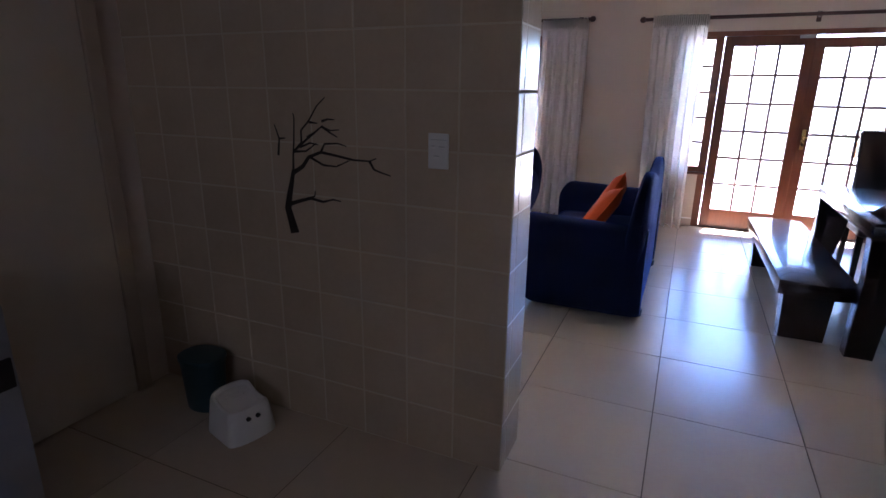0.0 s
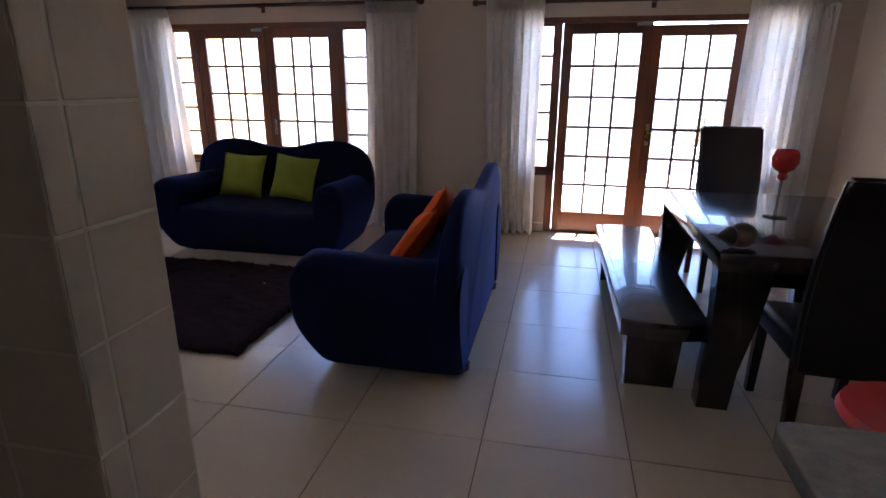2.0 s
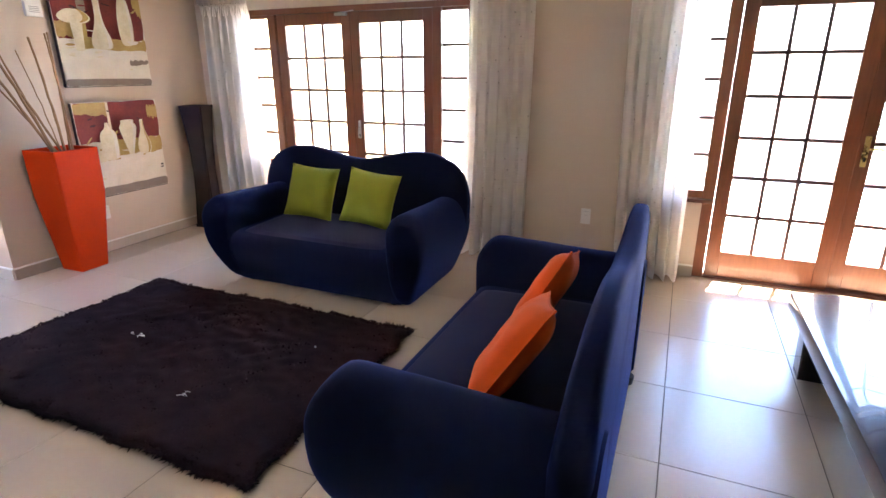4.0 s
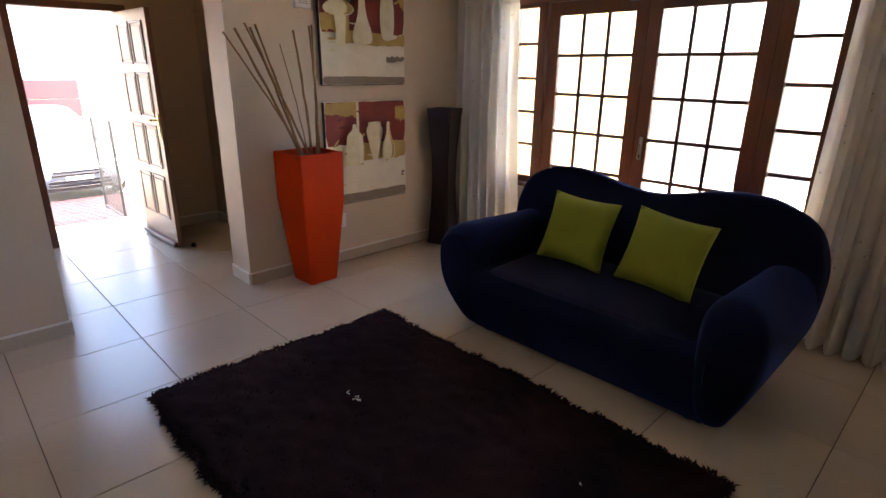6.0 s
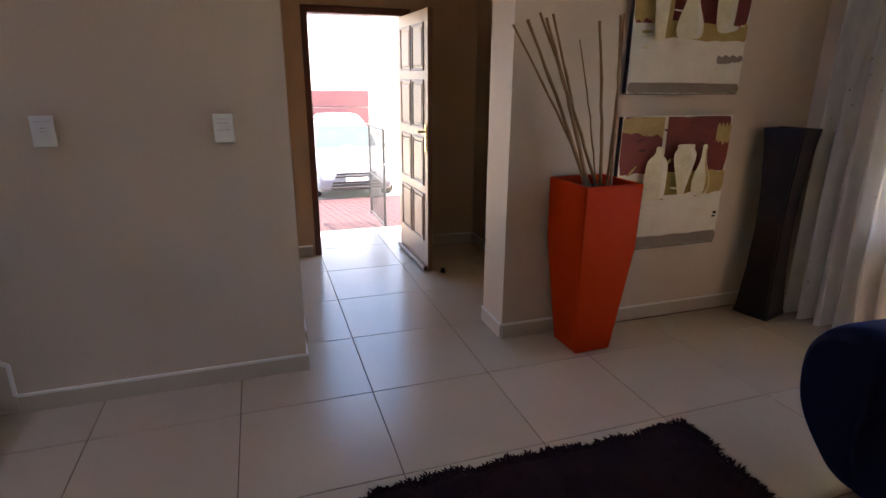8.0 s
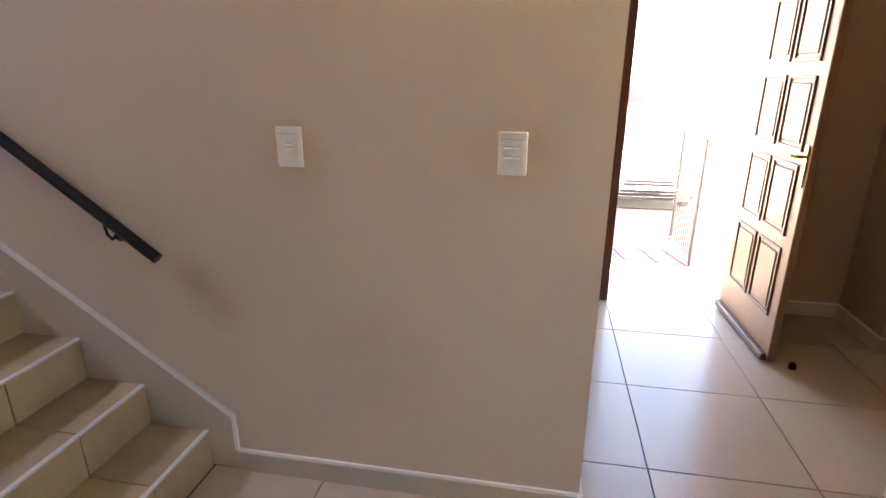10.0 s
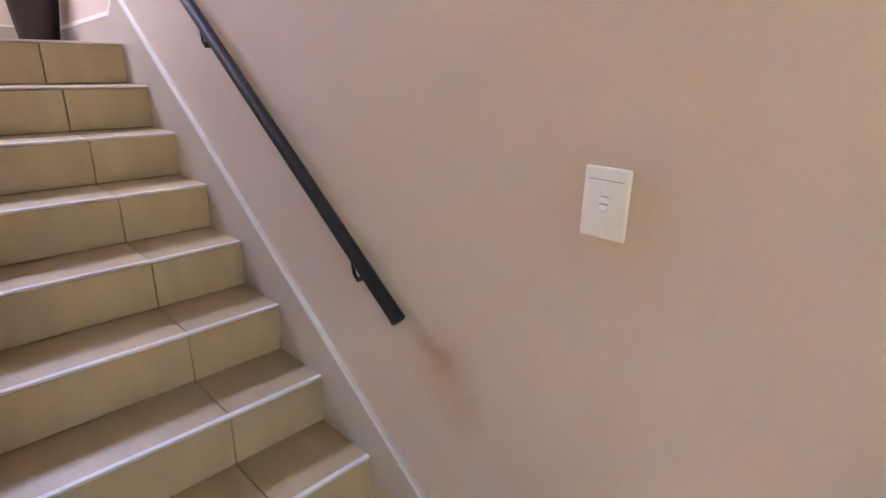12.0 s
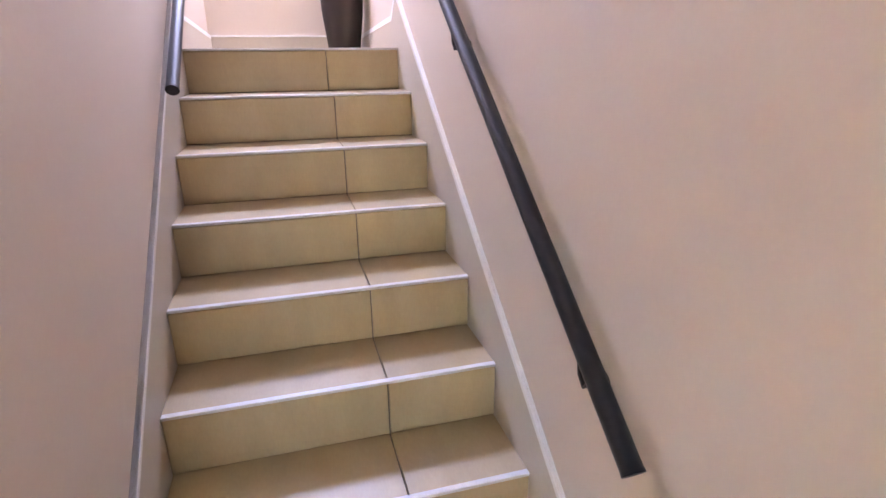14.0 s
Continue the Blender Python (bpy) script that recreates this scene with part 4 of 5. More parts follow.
def canvas(z0, z1, label, fields, vases):
    """A painted canvas on the west wall; local x runs along +y of the room, local y up, drawn in layers of paint."""
    y0, w, h = 7.045, 0.768, z1 - z0
    c = thing("canvas_painting", label, "painting", Matrix(((0, 0, 1, WX - 0.018), (1, 0, 0, y0), (0, 1, 0, z0), (0, 0, 0, 1))), "canvases on the wall")
    part("canvas", box(0, w, 0, h, 0.004, 0.034, 0.003, 2), M_CANVAS, c, smooth=False)
    part("canvas_edge", merged(box(-0.003, 0.003, 0.002, h - 0.002, 0.006, 0.0335), box(0.002, w - 0.002, -0.003, 0.003, 0.006, 0.0335)), M_VASE, c, "dark painted canvas edge", smooth=False)
    lay = [0.0345]

    def daub(poly, mat):
        lay[0] += 0.0005
        part("paint", prism(poly, "z", lay[0] - 0.0005, lay[0]), mat, c, smooth=False)

    for seed, (x0, x1, ya, yb, rise, amp, mat) in enumerate(fields):
        r = random.Random(seed * 7 + 3)
        n = 14
        lo = [(x0 + (x1 - x0) * i / n, ya + rise * i / n + r.uniform(-amp, amp)) for i in range(n + 1)]
        hi = [(x1 - (x1 - x0) * i / n, min(h - 0.003, yb + r.uniform(-amp, amp))) for i in range(n + 1)]
        daub(smooth_poly(lo + hi, 1), mat)
    r = random.Random(int(z0 * 100))
    for _ in range(46):
        x, y = r.uniform(0.06, w - 0.06), r.uniform(0.09, h - 0.05)
        dark = y > 0.44
        a, ln, wd = r.gauss(0.1, 0.5) if dark else r.gauss(0, 0.15), r.uniform(0.015, 0.05), r.uniform(0.004, 0.011)
        ca, sa = math.cos(a), math.sin(a)
        poly = [(x + ca * u * ln - sa * v * wd, y + sa * u * ln + ca * v * wd) for u, v in ((-1, -0.2), (-0.4, -1), (0.5, -0.7), (1, 0.1), (0.3, 0.9), (-0.6, 0.6))]
        daub(smooth_poly(poly, 1), r.choice((M_PDARK, M_PMAROON, M_PDARK, M_PMAROON, M_POCHRE)) if dark else r.choice((M_PCREAM, M_CANVAS, M_PCREAM, M_POCHRE) if y > 0.26 else (M_CANVAS, M_PCREAM, M_CANVAS)))
    for kind, x, y, s, mat, shade in vases:
        half = [(a * s, b * s) for a, b in VASES[kind]]
        daub(smooth_poly([(x + a, y + b) for a, b in half] + [(x - a, y + b) for a, b in half[::-1]], 2), mat)
        if shade:
            daub(smooth_poly([(x + 0.55 * a, y + b * 0.94 + 0.008) for a, b in half] + [(x + 0.90 * a, y + b * 0.94 + 0.008) for a, b in half[::-1]], 2), shade)


canvas(1.372, 2.14, "abstract still life canvas of pale vases on maroon and ochre",
       [(0.004, 0.764, 0.36, 0.766, 0, 0.008, M_PMAROON), (0.004, 0.25, 0.37, 0.50, 0, 0.02, M_POCHRE), (0.69, 0.764, 0.62, 0.766, -0.08, 0.015, M_POCHRE), (0.20, 0.27, 0.55, 0.766, 0, 0.012, M_PGREY),
        (0.15, 0.764, 0.275, 0.375, 0, 0.014, M_POCHRE), (0.004, 0.764, 0.06, 0.285, 0.01, 0.010, M_CANVAS), (0.58, 0.762, 0.165, 0.205, 0.012, 0.008, M_PGREY), (0.004, 0.764, 0.004, 0.058, 0, 0.003, M_PGREY)],
       [("stalk", 0.155, 0.27, 1.0, M_PCREAM, None), ("bouquet", 0.145, 0.47, 1.0, M_PCREAM, M_POCHRE), ("flask", 0.345, 0.285, 1.0, M_PCREAM, M_CANVAS), ("spindle", 0.575, 0.32, 1.0, M_PCREAM, M_CANVAS), ("bowl", 0.62, 0.33, 0.45, M_CANVAS, None)])
canvas(0.476, 1.252, "abstract still life canvas of three pale bottles on maroon",
       [(0.004, 0.764, 0.45, 0.774, 0, 0.008, M_PMAROON), (0.004, 0.29, 0.69, 0.774, -0.03, 0.010, M_POCHRE), (0.66, 0.764, 0.62, 0.72, 0, 0.02, M_POCHRE), (0.280, 0.303, 0.50, 0.772, 0, 0.004, M_PCREAM),
        (0.30, 0.764, 0.27, 0.455, 0.06, 0.010, M_POCHRE), (0.004, 0.33, 0.22, 0.455, 0, 0.008, M_PCREAM), (0.22, 0.34, 0.27, 0.37, 0, 0.02, M_POCHRE), (0.004, 0.764, 0.075, 0.285, 0.02, 0.012, M_CANVAS), (0.004, 0.764, 0.004, 0.075, 0, 0.004, M_PGREY), (0.72, 0.745, 0.185, 0.20, 0, 0.003, M_BLACK), (0.715, 0.742, 0.165, 0.175, 0, 0.002, M_BLACK)],
       [("bottle", 0.24, 0.30, 1.0, M_PCREAM, M_CANVAS), ("urn", 0.43, 0.32, 1.0, M_PCREAM, M_CANVAS), ("drop", 0.565, 0.315, 1.0, M_PCREAM, M_POCHRE), ("bowl", 0.42, 0.262, 1.0, M_CANVAS, None)])


# ---- dining corner ----
def dining_chair(label, m):
    """High-backed upholstered chair, seat towards -y, back at +y."""
    c = thing("dining_chair", label, "chair", m, "high-backed dining chairs")
    part("seat", box(-0.22, 0.22, -0.24, 0.19, 0.36, 0.475, 0.03, 4), M_LEATHER, c)
    rings = []
    for k in range(11):
        u = k / 10
        z = 0.34 + 0.80 * u
        y = 0.19 + 0.11 * u * u - 0.03 * math.sin(math.pi * u)
        th = 0.062 - 0.018 * u
        w = 0.222 - 0.006 * u
        rings.append([(-w, y, z), (0, y + 0.008, z), (w, y, z), (w, y + th, z), (0, y + th + 0.008, z), (-w, y + th, z)])
    bm = loft(rings)
    bmesh.ops.bevel(bm, geom=[e for e in bm.edges if len(e.link_faces) == 2 and e.calc_face_angle(0) > 0.9], offset=0.014, segments=3, affect="EDGES")
    part("backrest", bm, M_LEATHER, c)
    for x in (-0.195, 0.195):
        for y, ty in ((-0.215, -0.20), (0.235, 0.215)):
            rings = [[(x + sx * w, y + (ty - y) * z / 0.37 + sy * w, z) for sx, sy in ((-1, -1), (1, -1), (1, 1), (-1, 1))] for z, w in ((0.0, 0.017), (0.002, 0.018), (0.37, 0.023))]
            part("leg", loft(rings), M_DARK, c, smooth=False)
    return c


dining_chair("dark brown leatherette high-backed chair at the counter end of the table", pose(0.44, 5.42, 0, 0, 0, 180))
dining_chair("dark brown leatherette high-backed chair at the garden end of the table", pose(0.505, 7.20, 0, 0, 0, 0))

TX0, TX1, TY0, TY1, TZ = -0.045, 0.98, 5.41, 6.87, 0.755
tab = thing("dining_table", "espresso veneered dining table with thick slab top and curved panel legs", "table", pose((TX0 + TX1) / 2, (TY0 + TY1) / 2, 0))
hw, hl = (TX1 - TX0) / 2, (TY1 - TY0) / 2
part("tabletop", box(-hw, hw, -hl, hl, TZ - 0.078, TZ, 0.006, 2), M_DARK, tab)
for sx in (-1, 1):
    for sy in (-1, 1):
        out = [(hw, TZ - 0.078), (hw - 0.012, 0.45), (hw, 0.12), (hw + 0.0, 0.0), (hw - 0.135, 0.0), (hw - 0.15, 0.2), (hw - 0.20, 0.45), (hw - 0.23, TZ - 0.078)]
        ya, yb = sorted((sy * hl, sy * (hl - 0.10)))
        part("leg", prism([(sx * x, z) for x, z in out], "y", ya, yb, 0.004, 1), M_DARK, tab, smooth=False)
part("apron", box(-hw + 0.21, hw - 0.21, -hl + 0.03, -hl + 0.055, TZ - 0.15, TZ - 0.079, 0.003, 1), M_DARK, tab, smooth=False)

ben = thing("bench", "long low espresso wooden bench with glossy top beside the table", "bench", pose(-0.215, 6.43, 0, 0, 0, 0.8))
bw, bl = 0.20, 0.935
seat = [(-bw, -bl + 0.02)] + [(-bw + 2 * bw * i / 8, -bl + 0.02 - 0.035 * math.sin(math.pi * i / 8)) for i in range(1, 8)] + [(bw, -bl + 0.02), (bw, bl - 0.02)] + [(bw - 2 * bw * i / 8, bl - 0.02 + 0.035 * math.sin(math.pi * i / 8)) for i in range(1, 8)] + [(-bw, bl - 0.02)]
part("seat", prism(seat, "z", 0.287, 0.375, 0.006, 2), M_DARK, ben)
for y in (-0.81, 0.72):
    part("leg", prism(smooth_poly([(-0.15, 0.0), (0.085, 0.0), (0.10, 0.287), (-0.16, 0.287)], 0), "y", y - 0.06, y + 0.06, 0.005, 2), M_DARK, ben, smooth=False)

gob = thing("candle_goblet", "tall red glass candle goblet on a clear stem", "candle holder", pose(0.415, 6.175, TZ))
part("foot", lathe([(0.058, 0), (0.06, 0.003), (0.05, 0.007), (0.012, 0.014)], 28), M_CLEAR, gob, "clear glass foot")
part("stem", lathe([(0.009, 0.012), (0.006, 0.05), (0.0055, 0.15), (0.007, 0.205)], 12), M_CLEAR, gob, "slender clear stem")
part("knop", lathe([(0.008, 0.20), (0.022, 0.208), (0.026, 0.224), (0.020, 0.238), (0.028, 0.248)], 20), M_REDG, gob, "red glass knop")
part("bowl", lathe([(0.026, 0.246), (0.050, 0.262), (0.066, 0.295), (0.066, 0.325), (0.058, 0.352), (0.052, 0.362), (0.048, 0.360), (0.055, 0.34), (0.060, 0.31), (0.05, 0.275), (0.02, 0.262)], 28), M_REDG, gob, "round red glass bowl")

orn = thing("table_ornament", "small carved brown gourd-shaped ornament lying on the table", "ornament", pose(0.045, 5.50, TZ, 0, 0, 205))
M_ORN = material("carved brown wood", (0.14, 0.09, 0.055), (0.07, 0.045, 0.03), 0.5, 12, 80, 0.3)
rings = []
for k in range(15):
    u = k / 14
    x = -0.085 + 0.21 * u
    r = 0.058 * math.sin(math.pi * min(1, u * 1.35 + 0.03)) ** 0.7 if u < 0.62 else 0.044 * (1 - (u - 0.62) / 0.38) ** 1.2 + 0.004
    zc = 0.058 + (0.012 * (u - 0.55) if u > 0.55 else 0)
    rings.append([(x, r * math.cos(a), max(0.0, zc + r * math.sin(a))) for a in [2 * math.pi * i / 16 for i in range(16)]])
part("body", loft(rings), M_ORN, orn)
part("stalk", tube([(0.115, 0, 0.066), (0.145, 0.004, 0.074), (0.16, 0.008, 0.07)], [0.006, 0.004, 0.003], 7), M_ORN, orn)

# ---- kitchen ----
cnt = thing("breakfast_counter", "dark cabinet counter with a worn grey granite top", "counter", pose(0, 0, 0))
part("carcass", box(-0.24, EX - 0.01, 2.2, 3.765, 0.0, 0.865, 0.004, 1), M_CAB, cnt, smooth=False)
rr = random.Random(6)
edge = [(-0.37, 2.1)] + [(-0.37 + rr.uniform(-0.004, 0.004), 2.1 + 1.765 * i / 24) for i in range(1, 24)] + [(-0.368, 3.865), (-0.358, 3.893), (-0.33, 3.90)] + [(-0.33 + 1.96 * i / 16, 3.90 + rr.uniform(-0.003, 0.003)) for i in range(1, 16)] + [(EX - 0.005, 3.90), (EX - 0.005, 2.1)]
part("worktop", prism(edge, "z", 0.866, 0.902, 0.004, 2), M_GRANITE, cnt, "grey granite top with chipped edges", smooth=False)
for i in range(3):
    dr = part("cabinet_door", box(-0.258, -0.24, 2.21 + 0.52 * i, 2.71 + 0.52 * i, 0.10, 0.85, 0.003, 1), M_CAB, cnt, smooth=False)
    part("handle", tube([(-0.259, 2.64 + 0.52 * i, 0.70), (-0.28, 2.64 + 0.52 * i, 0.70), (-0.28, 2.64 + 0.52 * i, 0.80), (-0.259, 2.64 + 0.52 * i, 0.80)], 0.005, 6), M_STEEL, dr, "steel bar handle")

bst = thing("bar_stool", "bar stool with a round red seat tucked against the counter", "stool", pose(0.23, 4.47, 0))
part("seat", lathe([(0.13, 0.565), (0.175, 0.57), (0.188, 0.59), (0.18, 0.613), (0.15, 0.62), (0.06, 0.607), (0.002, 0.603)], 32), M_REDP, bst, "round red seat")
for i in range(4):
    a = math.pi / 4 + i * math.pi / 2
    part("leg", tube([(0.12 * math.cos(a), 0.12 * math.sin(a), 0.57), (0.18 * math.cos(a), 0.18 * math.sin(a), 0.0)], 0.013, 8), M_STEEL, bst)
ringp = [(0.155 * math.cos(2 * math.pi * i / 24), 0.155 * math.sin(2 * math.pi * i / 24), 0.25) for i in range(25)]
part("foot_ring", tube(ringp, 0.008, 6), M_STEEL, bst)

kw = structure("wall_kitchen", merged(box(LX - 0.12, KX - 0.0015, KY0 + 0.0015, KY1 - 0.0, 0, CEIL)), M_KGROUT, "beige glazed square wall tiles with pale joints")
TP = 0.2005
xs = [KX - TP * i for i in range(0, 11)]
for i in range(10):
    x1, x0 = xs[i], max(xs[i + 1], LX)
    if x1 - x0 < 0.02:
        continue
    for j in range(14):
        z0, z1 = TP * j + 0.004 * (j > 0), min(TP * (j + 1) + 0.004, CEIL)
        shared("wall_tile", ("k", round(x1 - x0, 3), round(z1 - z0, 3)), lambda: box(-(x1 - x0) / 2 + 0.0026, (x1 - x0) / 2 - 0.0026, -0.003, 0.004, -(z1 - z0) / 2 + 0.0026, (z1 - z0) / 2 - 0.0026, 0.0025, 1), M_KTILE, kw, Matrix.Translation(((x0 + x1) / 2, KY0 + 0.003, (z0 + z1) / 2)))
for j in range(14):
    z0, z1 = TP * j + 0.004 * (j > 0), min(TP * (j + 1) + 0.004, CEIL)
    for ya, yb in ((KY0, KY0 + 0.06), (KY0 + 0.06, KY1)):
        shared("wall_tile", ("e", round(yb - ya, 3), round(z1 - z0, 3)), lambda: box(-0.004, 0.003, -(yb - ya) / 2 + 0.0026, (yb - ya) / 2 - 0.0026, -(z1 - z0) / 2 + 0.0026, (z1 - z0) / 2 - 0.0026, 0.0025, 1), M_KTILE, kw, Matrix.Translation((KX - 0.003, (ya + yb) / 2, (z0 + z1) / 2)))


def ribbon(pts, w0, w1):
    """A flat strip in the x-z plane that narrows from w0 to w1."""
    n = len(pts)
    lft, rgt = [], []
    for i, (x, z) in enumerate(pts):
        ax, az = pts[max(0, i - 1)]
        bx, bz = pts[min(n - 1, i + 1)]
        d = math.hypot(bx - ax, bz - az) or 1
        nx_, nz_ = -(bz - az) / d, (bx - ax) / d
        w = (w0 + (w1 - w0) * i / (n - 1)) / 2
        lft.append((x + nx_ * w, z + nz_ * w))
        rgt.append((x - nx_ * w, z - nz_ * w))
    return prism(lft + rgt[::-1], "y", -0.0008, 0.0)


dec = thing("wall_decal", "black bare tree decal stuck on the kitchen tiles", "decal", pose(-2.40, KY0 - 0.0012, 0.845) @ Matrix.Diagonal((0.97, 1, 0.91, 1)))
trunk = [(0.0, 0.0), (-0.012, 0.05), (-0.028, 0.11), (-0.016, 0.17), (0.0, 0.23), (0.012, 0.28)]
part("trunk", merged(ribbon(trunk, 0.045, 0.016), ribbon([(0.012, 0.28), (0.015, 0.34), (0.022, 0.40), (0.03, 0.50), (0.026, 0.52)], 0.010, 0.004)), M_DECAL, dec, smooth=False)
limbs = [[(0.012, 0.27), (0.06, 0.30), (0.09, 0.34), (0.15, 0.365), (0.22, 0.355), (0.30, 0.342), (0.37, 0.342), (0.40, 0.355)], [(0.37, 0.342), (0.39, 0.31), (0.42, 0.30), (0.46, 0.29)],
         [(-0.014, 0.13), (0.04, 0.15), (0.09, 0.165), (0.15, 0.155), (0.20, 0.17), (0.235, 0.165)], [(0.07, 0.16), (0.11, 0.175), (0.115, 0.20)],
         [(0.10, 0.34), (0.16, 0.312), (0.22, 0.31), (0.28, 0.338)], [(0.15, 0.365), (0.17, 0.40), (0.23, 0.405), (0.27, 0.395)], [(0.02, 0.36), (0.06, 0.40), (0.06, 0.45), (0.10, 0.49), (0.14, 0.55), (0.18, 0.585)],
         [(0.03, 0.37), (0.08, 0.41), (0.12, 0.44), (0.16, 0.47), (0.20, 0.455), (0.24, 0.46)], [(0.10, 0.485), (0.14, 0.482)], [(0.16, 0.47), (0.20, 0.445), (0.23, 0.43)], [(0.02, 0.36), (0.08, 0.365), (0.13, 0.40)],
         [(0.05, 0.38), (0.10, 0.40), (0.14, 0.395)], [(0.16, 0.49), (0.19, 0.50), (0.22, 0.498)], [(0.12, 0.44), (0.10, 0.43), (0.085, 0.425)], [(-0.06, 0.34), (-0.05, 0.41), (-0.07, 0.47)], [(-0.055, 0.41), (-0.02, 0.415)]]
for i, l in enumerate(limbs):
    part("branch", ribbon(l, 0.019 if i in (0, 2) else 0.011, 0.0045), M_DECAL, dec, smooth=False)


def wall_plate(label, m, w, h, rockers, name="light_switch", category="switch"):
    """A moulded plate on a wall; local x along the wall, local z up, face towards -y."""
    p = thing(name, label, category, m, "white wall plates")
    part("plate", merged(box(-w / 2, w / 2, -0.010, 0.0, -h / 2, h / 2, 0.004, 3)), M_PLATE, p)
    part("inset", box(-w / 2 + 0.010, w / 2 - 0.010, -0.0108, -0.009, -h / 2 + 0.020, h / 2 - 0.024, 0.0006, 1), M_PLATE, p, smooth=False)
    part("groove", box(-w / 2 + 0.009, w / 2 - 0.009, -0.0112, -0.009, h / 2 - 0.0215, h / 2 - 0.0205), M_PLATED, p, "thin grey seam", smooth=False)
    for x, z, rw, rh in rockers:
        r = part("rocker", prism([(-0.0105, z - rh / 2), (-0.0150, z - rh / 2 + 0.002), (-0.0118, z + rh / 2), (-0.0105, z + rh / 2)], "x", x - rw / 2, x + rw / 2), M_PLATE, p, smooth=False)
        part("shadow_gap", box(x - rw / 2 - 0.001, x + rw / 2 + 0.001, -0.0112, -0.0106, z + rh / 2, z + rh / 2 + 0.0018), M_PLATED, r, smooth=False)


W_WALL = lambda y, z: pose(WX, y, z, 0, 0, 90)
wall_plate("white single light switch on the cream stair wall", W_WALL(4.335, 1.231), 0.082, 0.122, [(0, 0.008, 0.013, 0.007), (0, -0.006, 0.013, 0.009)])
wall_plate("white four-lever light switch on the cream wall", W_WALL(5.005, 1.231), 0.082, 0.122, [(-0.014, 0.016, 0.020, 0.008), (0.014, 0.016, 0.020, 0.008), (-0.014, -0.012, 0.020, 0.008), (0.014, -0.012, 0.020, 0.008)])
wall_plate("white socket plate low on the wall under the canvases", pose(WX - 0.018, 7.17, 0.34, 0, 0, 90), 0.075, 0.115, [(0, 0, 0.02, 0.02)], "wall_socket", "socket")
wall_plate("white socket plate low on the wall between the curtains", pose(-1.68, NY, 0.39), 0.075, 0.125, [(0, 0.0, 0.02, 0.02)], "wall_socket", "socket")
wall_plate("white switched socket plate on the kitchen tiles", pose(-1.763, KY0 - 0.001, 1.208), 0.075, 0.12, [(-0.018, 0.012, 0.014, 0.01), (0.014, 0.012, 0.018, 0.006), (-0.006, -0.022, 0.016, 0.01)], "wall_socket", "socket")
bx = thing("intercom_box", "small white plastic box high on the wall beside the canvas", "intercom", pose(WX - 0.018, 6.93, 1.93, 0, 0, 90))
part("case", box(-0.06, 0.06, -0.03, 0, -0.06, 0.08, 0.006, 3), M_PLATE, bx)
part("grille", merged(*[box(-0.035, 0.035, -0.0312, -0.0295, -0.03 + 0.012 * i, -0.026 + 0.012 * i) for i in range(4)]), M_PLATED, bx, smooth=False)


def handrail(x, wall_x, y0, z0, y1, z1, brackets, label):
    h = thing("handrail", label, "handrail", Matrix.Identity(4))
    part("rail", tube([(x, y0, z0), (x, y1, z1)], 0.0192, 14), M_BLACK, h)
    part("end_cap", tube([(x, y0 + 0.004, z0 - 0.003), (x, y0 - 0.001, z0 + 0.001)], 0.0199, 14), M_BLACK, h)
    for t in brackets:
        y, z = y0 + (y1 - y0) * t, z0 + (z1 - z0) * t
        dy = 0.023 if y1 < y0 else -0.023
        loop = merged(tube([(x, y - dy, z - 0.012 + dy * _slope), (x, y - 0.6 * dy, z - 0.048), (x, y + 0.1 * dy, z - 0.064), (x, y + 0.6 * dy, z - 0.052), (x, y + dy, z - 0.012 - dy * _slope)], 0.0048, 8), tube([(x, y, z - 0.062), (wall_x, y, z - 0.062)], 0.006, 8))
        b = part("bracket", loop, M_BLACK, h, "looped bracket")
        part("rosette", tube([(wall_x, y, z - 0.062), (wall_x + (0.006 if x > wall_x else -0.006), y, z - 0.062)], 0.02, 12), M_BLACK, b)


handrail(WX + 0.042, WX, 3.845, 0.855, 1.75, 0.855 + 2.095 * (_slope + 0.05), (0.075, 0.44, 0.8), "black round steel handrail on the cream stair wall")
handrail(ST_L - 0.06, ST_L, 2.62, 1.385, 1.3, 1.40 + 1.3 * _slope, (0.4, 0.8), "black round steel handrail at the top of the stair")

kd = thing("door_3", "closed cream flush kitchen door in a painted frame", "door", pose(LX, 3.08, 0), kind="structure")
part("door_leaf", box(0.002, 0.02, -0.42, 0.40, 0.01, 2.02, 0.003, 1), M_CREAM, kd, smooth=False)
for y0, y1, z0, z1 in ((0.40, 0.47, 0, 2.09), (-0.49, -0.42, 0, 2.09), (-0.42, 0.40, 2.02, 2.09)):
    part("architrave", box(0.0, 0.035, y0 + 0.001, y1, z0, z1, 0.006, 2), M_FRAMEP, kd, smooth=False)
apl = thing("dishwasher", "grey dishwasher with a black control band", "appliance", pose(-2.915, 2.42, 0))
part("body", box(-0.32, 0.30, -0.30, 0.30, 0.06, 0.84, 0.006, 2), M_APPL, apl)
part("control_band", box(0.299, 0.308, -0.29, 0.29, 0.60, 0.69, 0.003, 1), M_BLACK, apl, "black control band", smooth=False)
part("plinth", box(-0.30, 0.26, -0.28, 0.28, 0.0, 0.06), M_BLACK, apl, smooth=False)

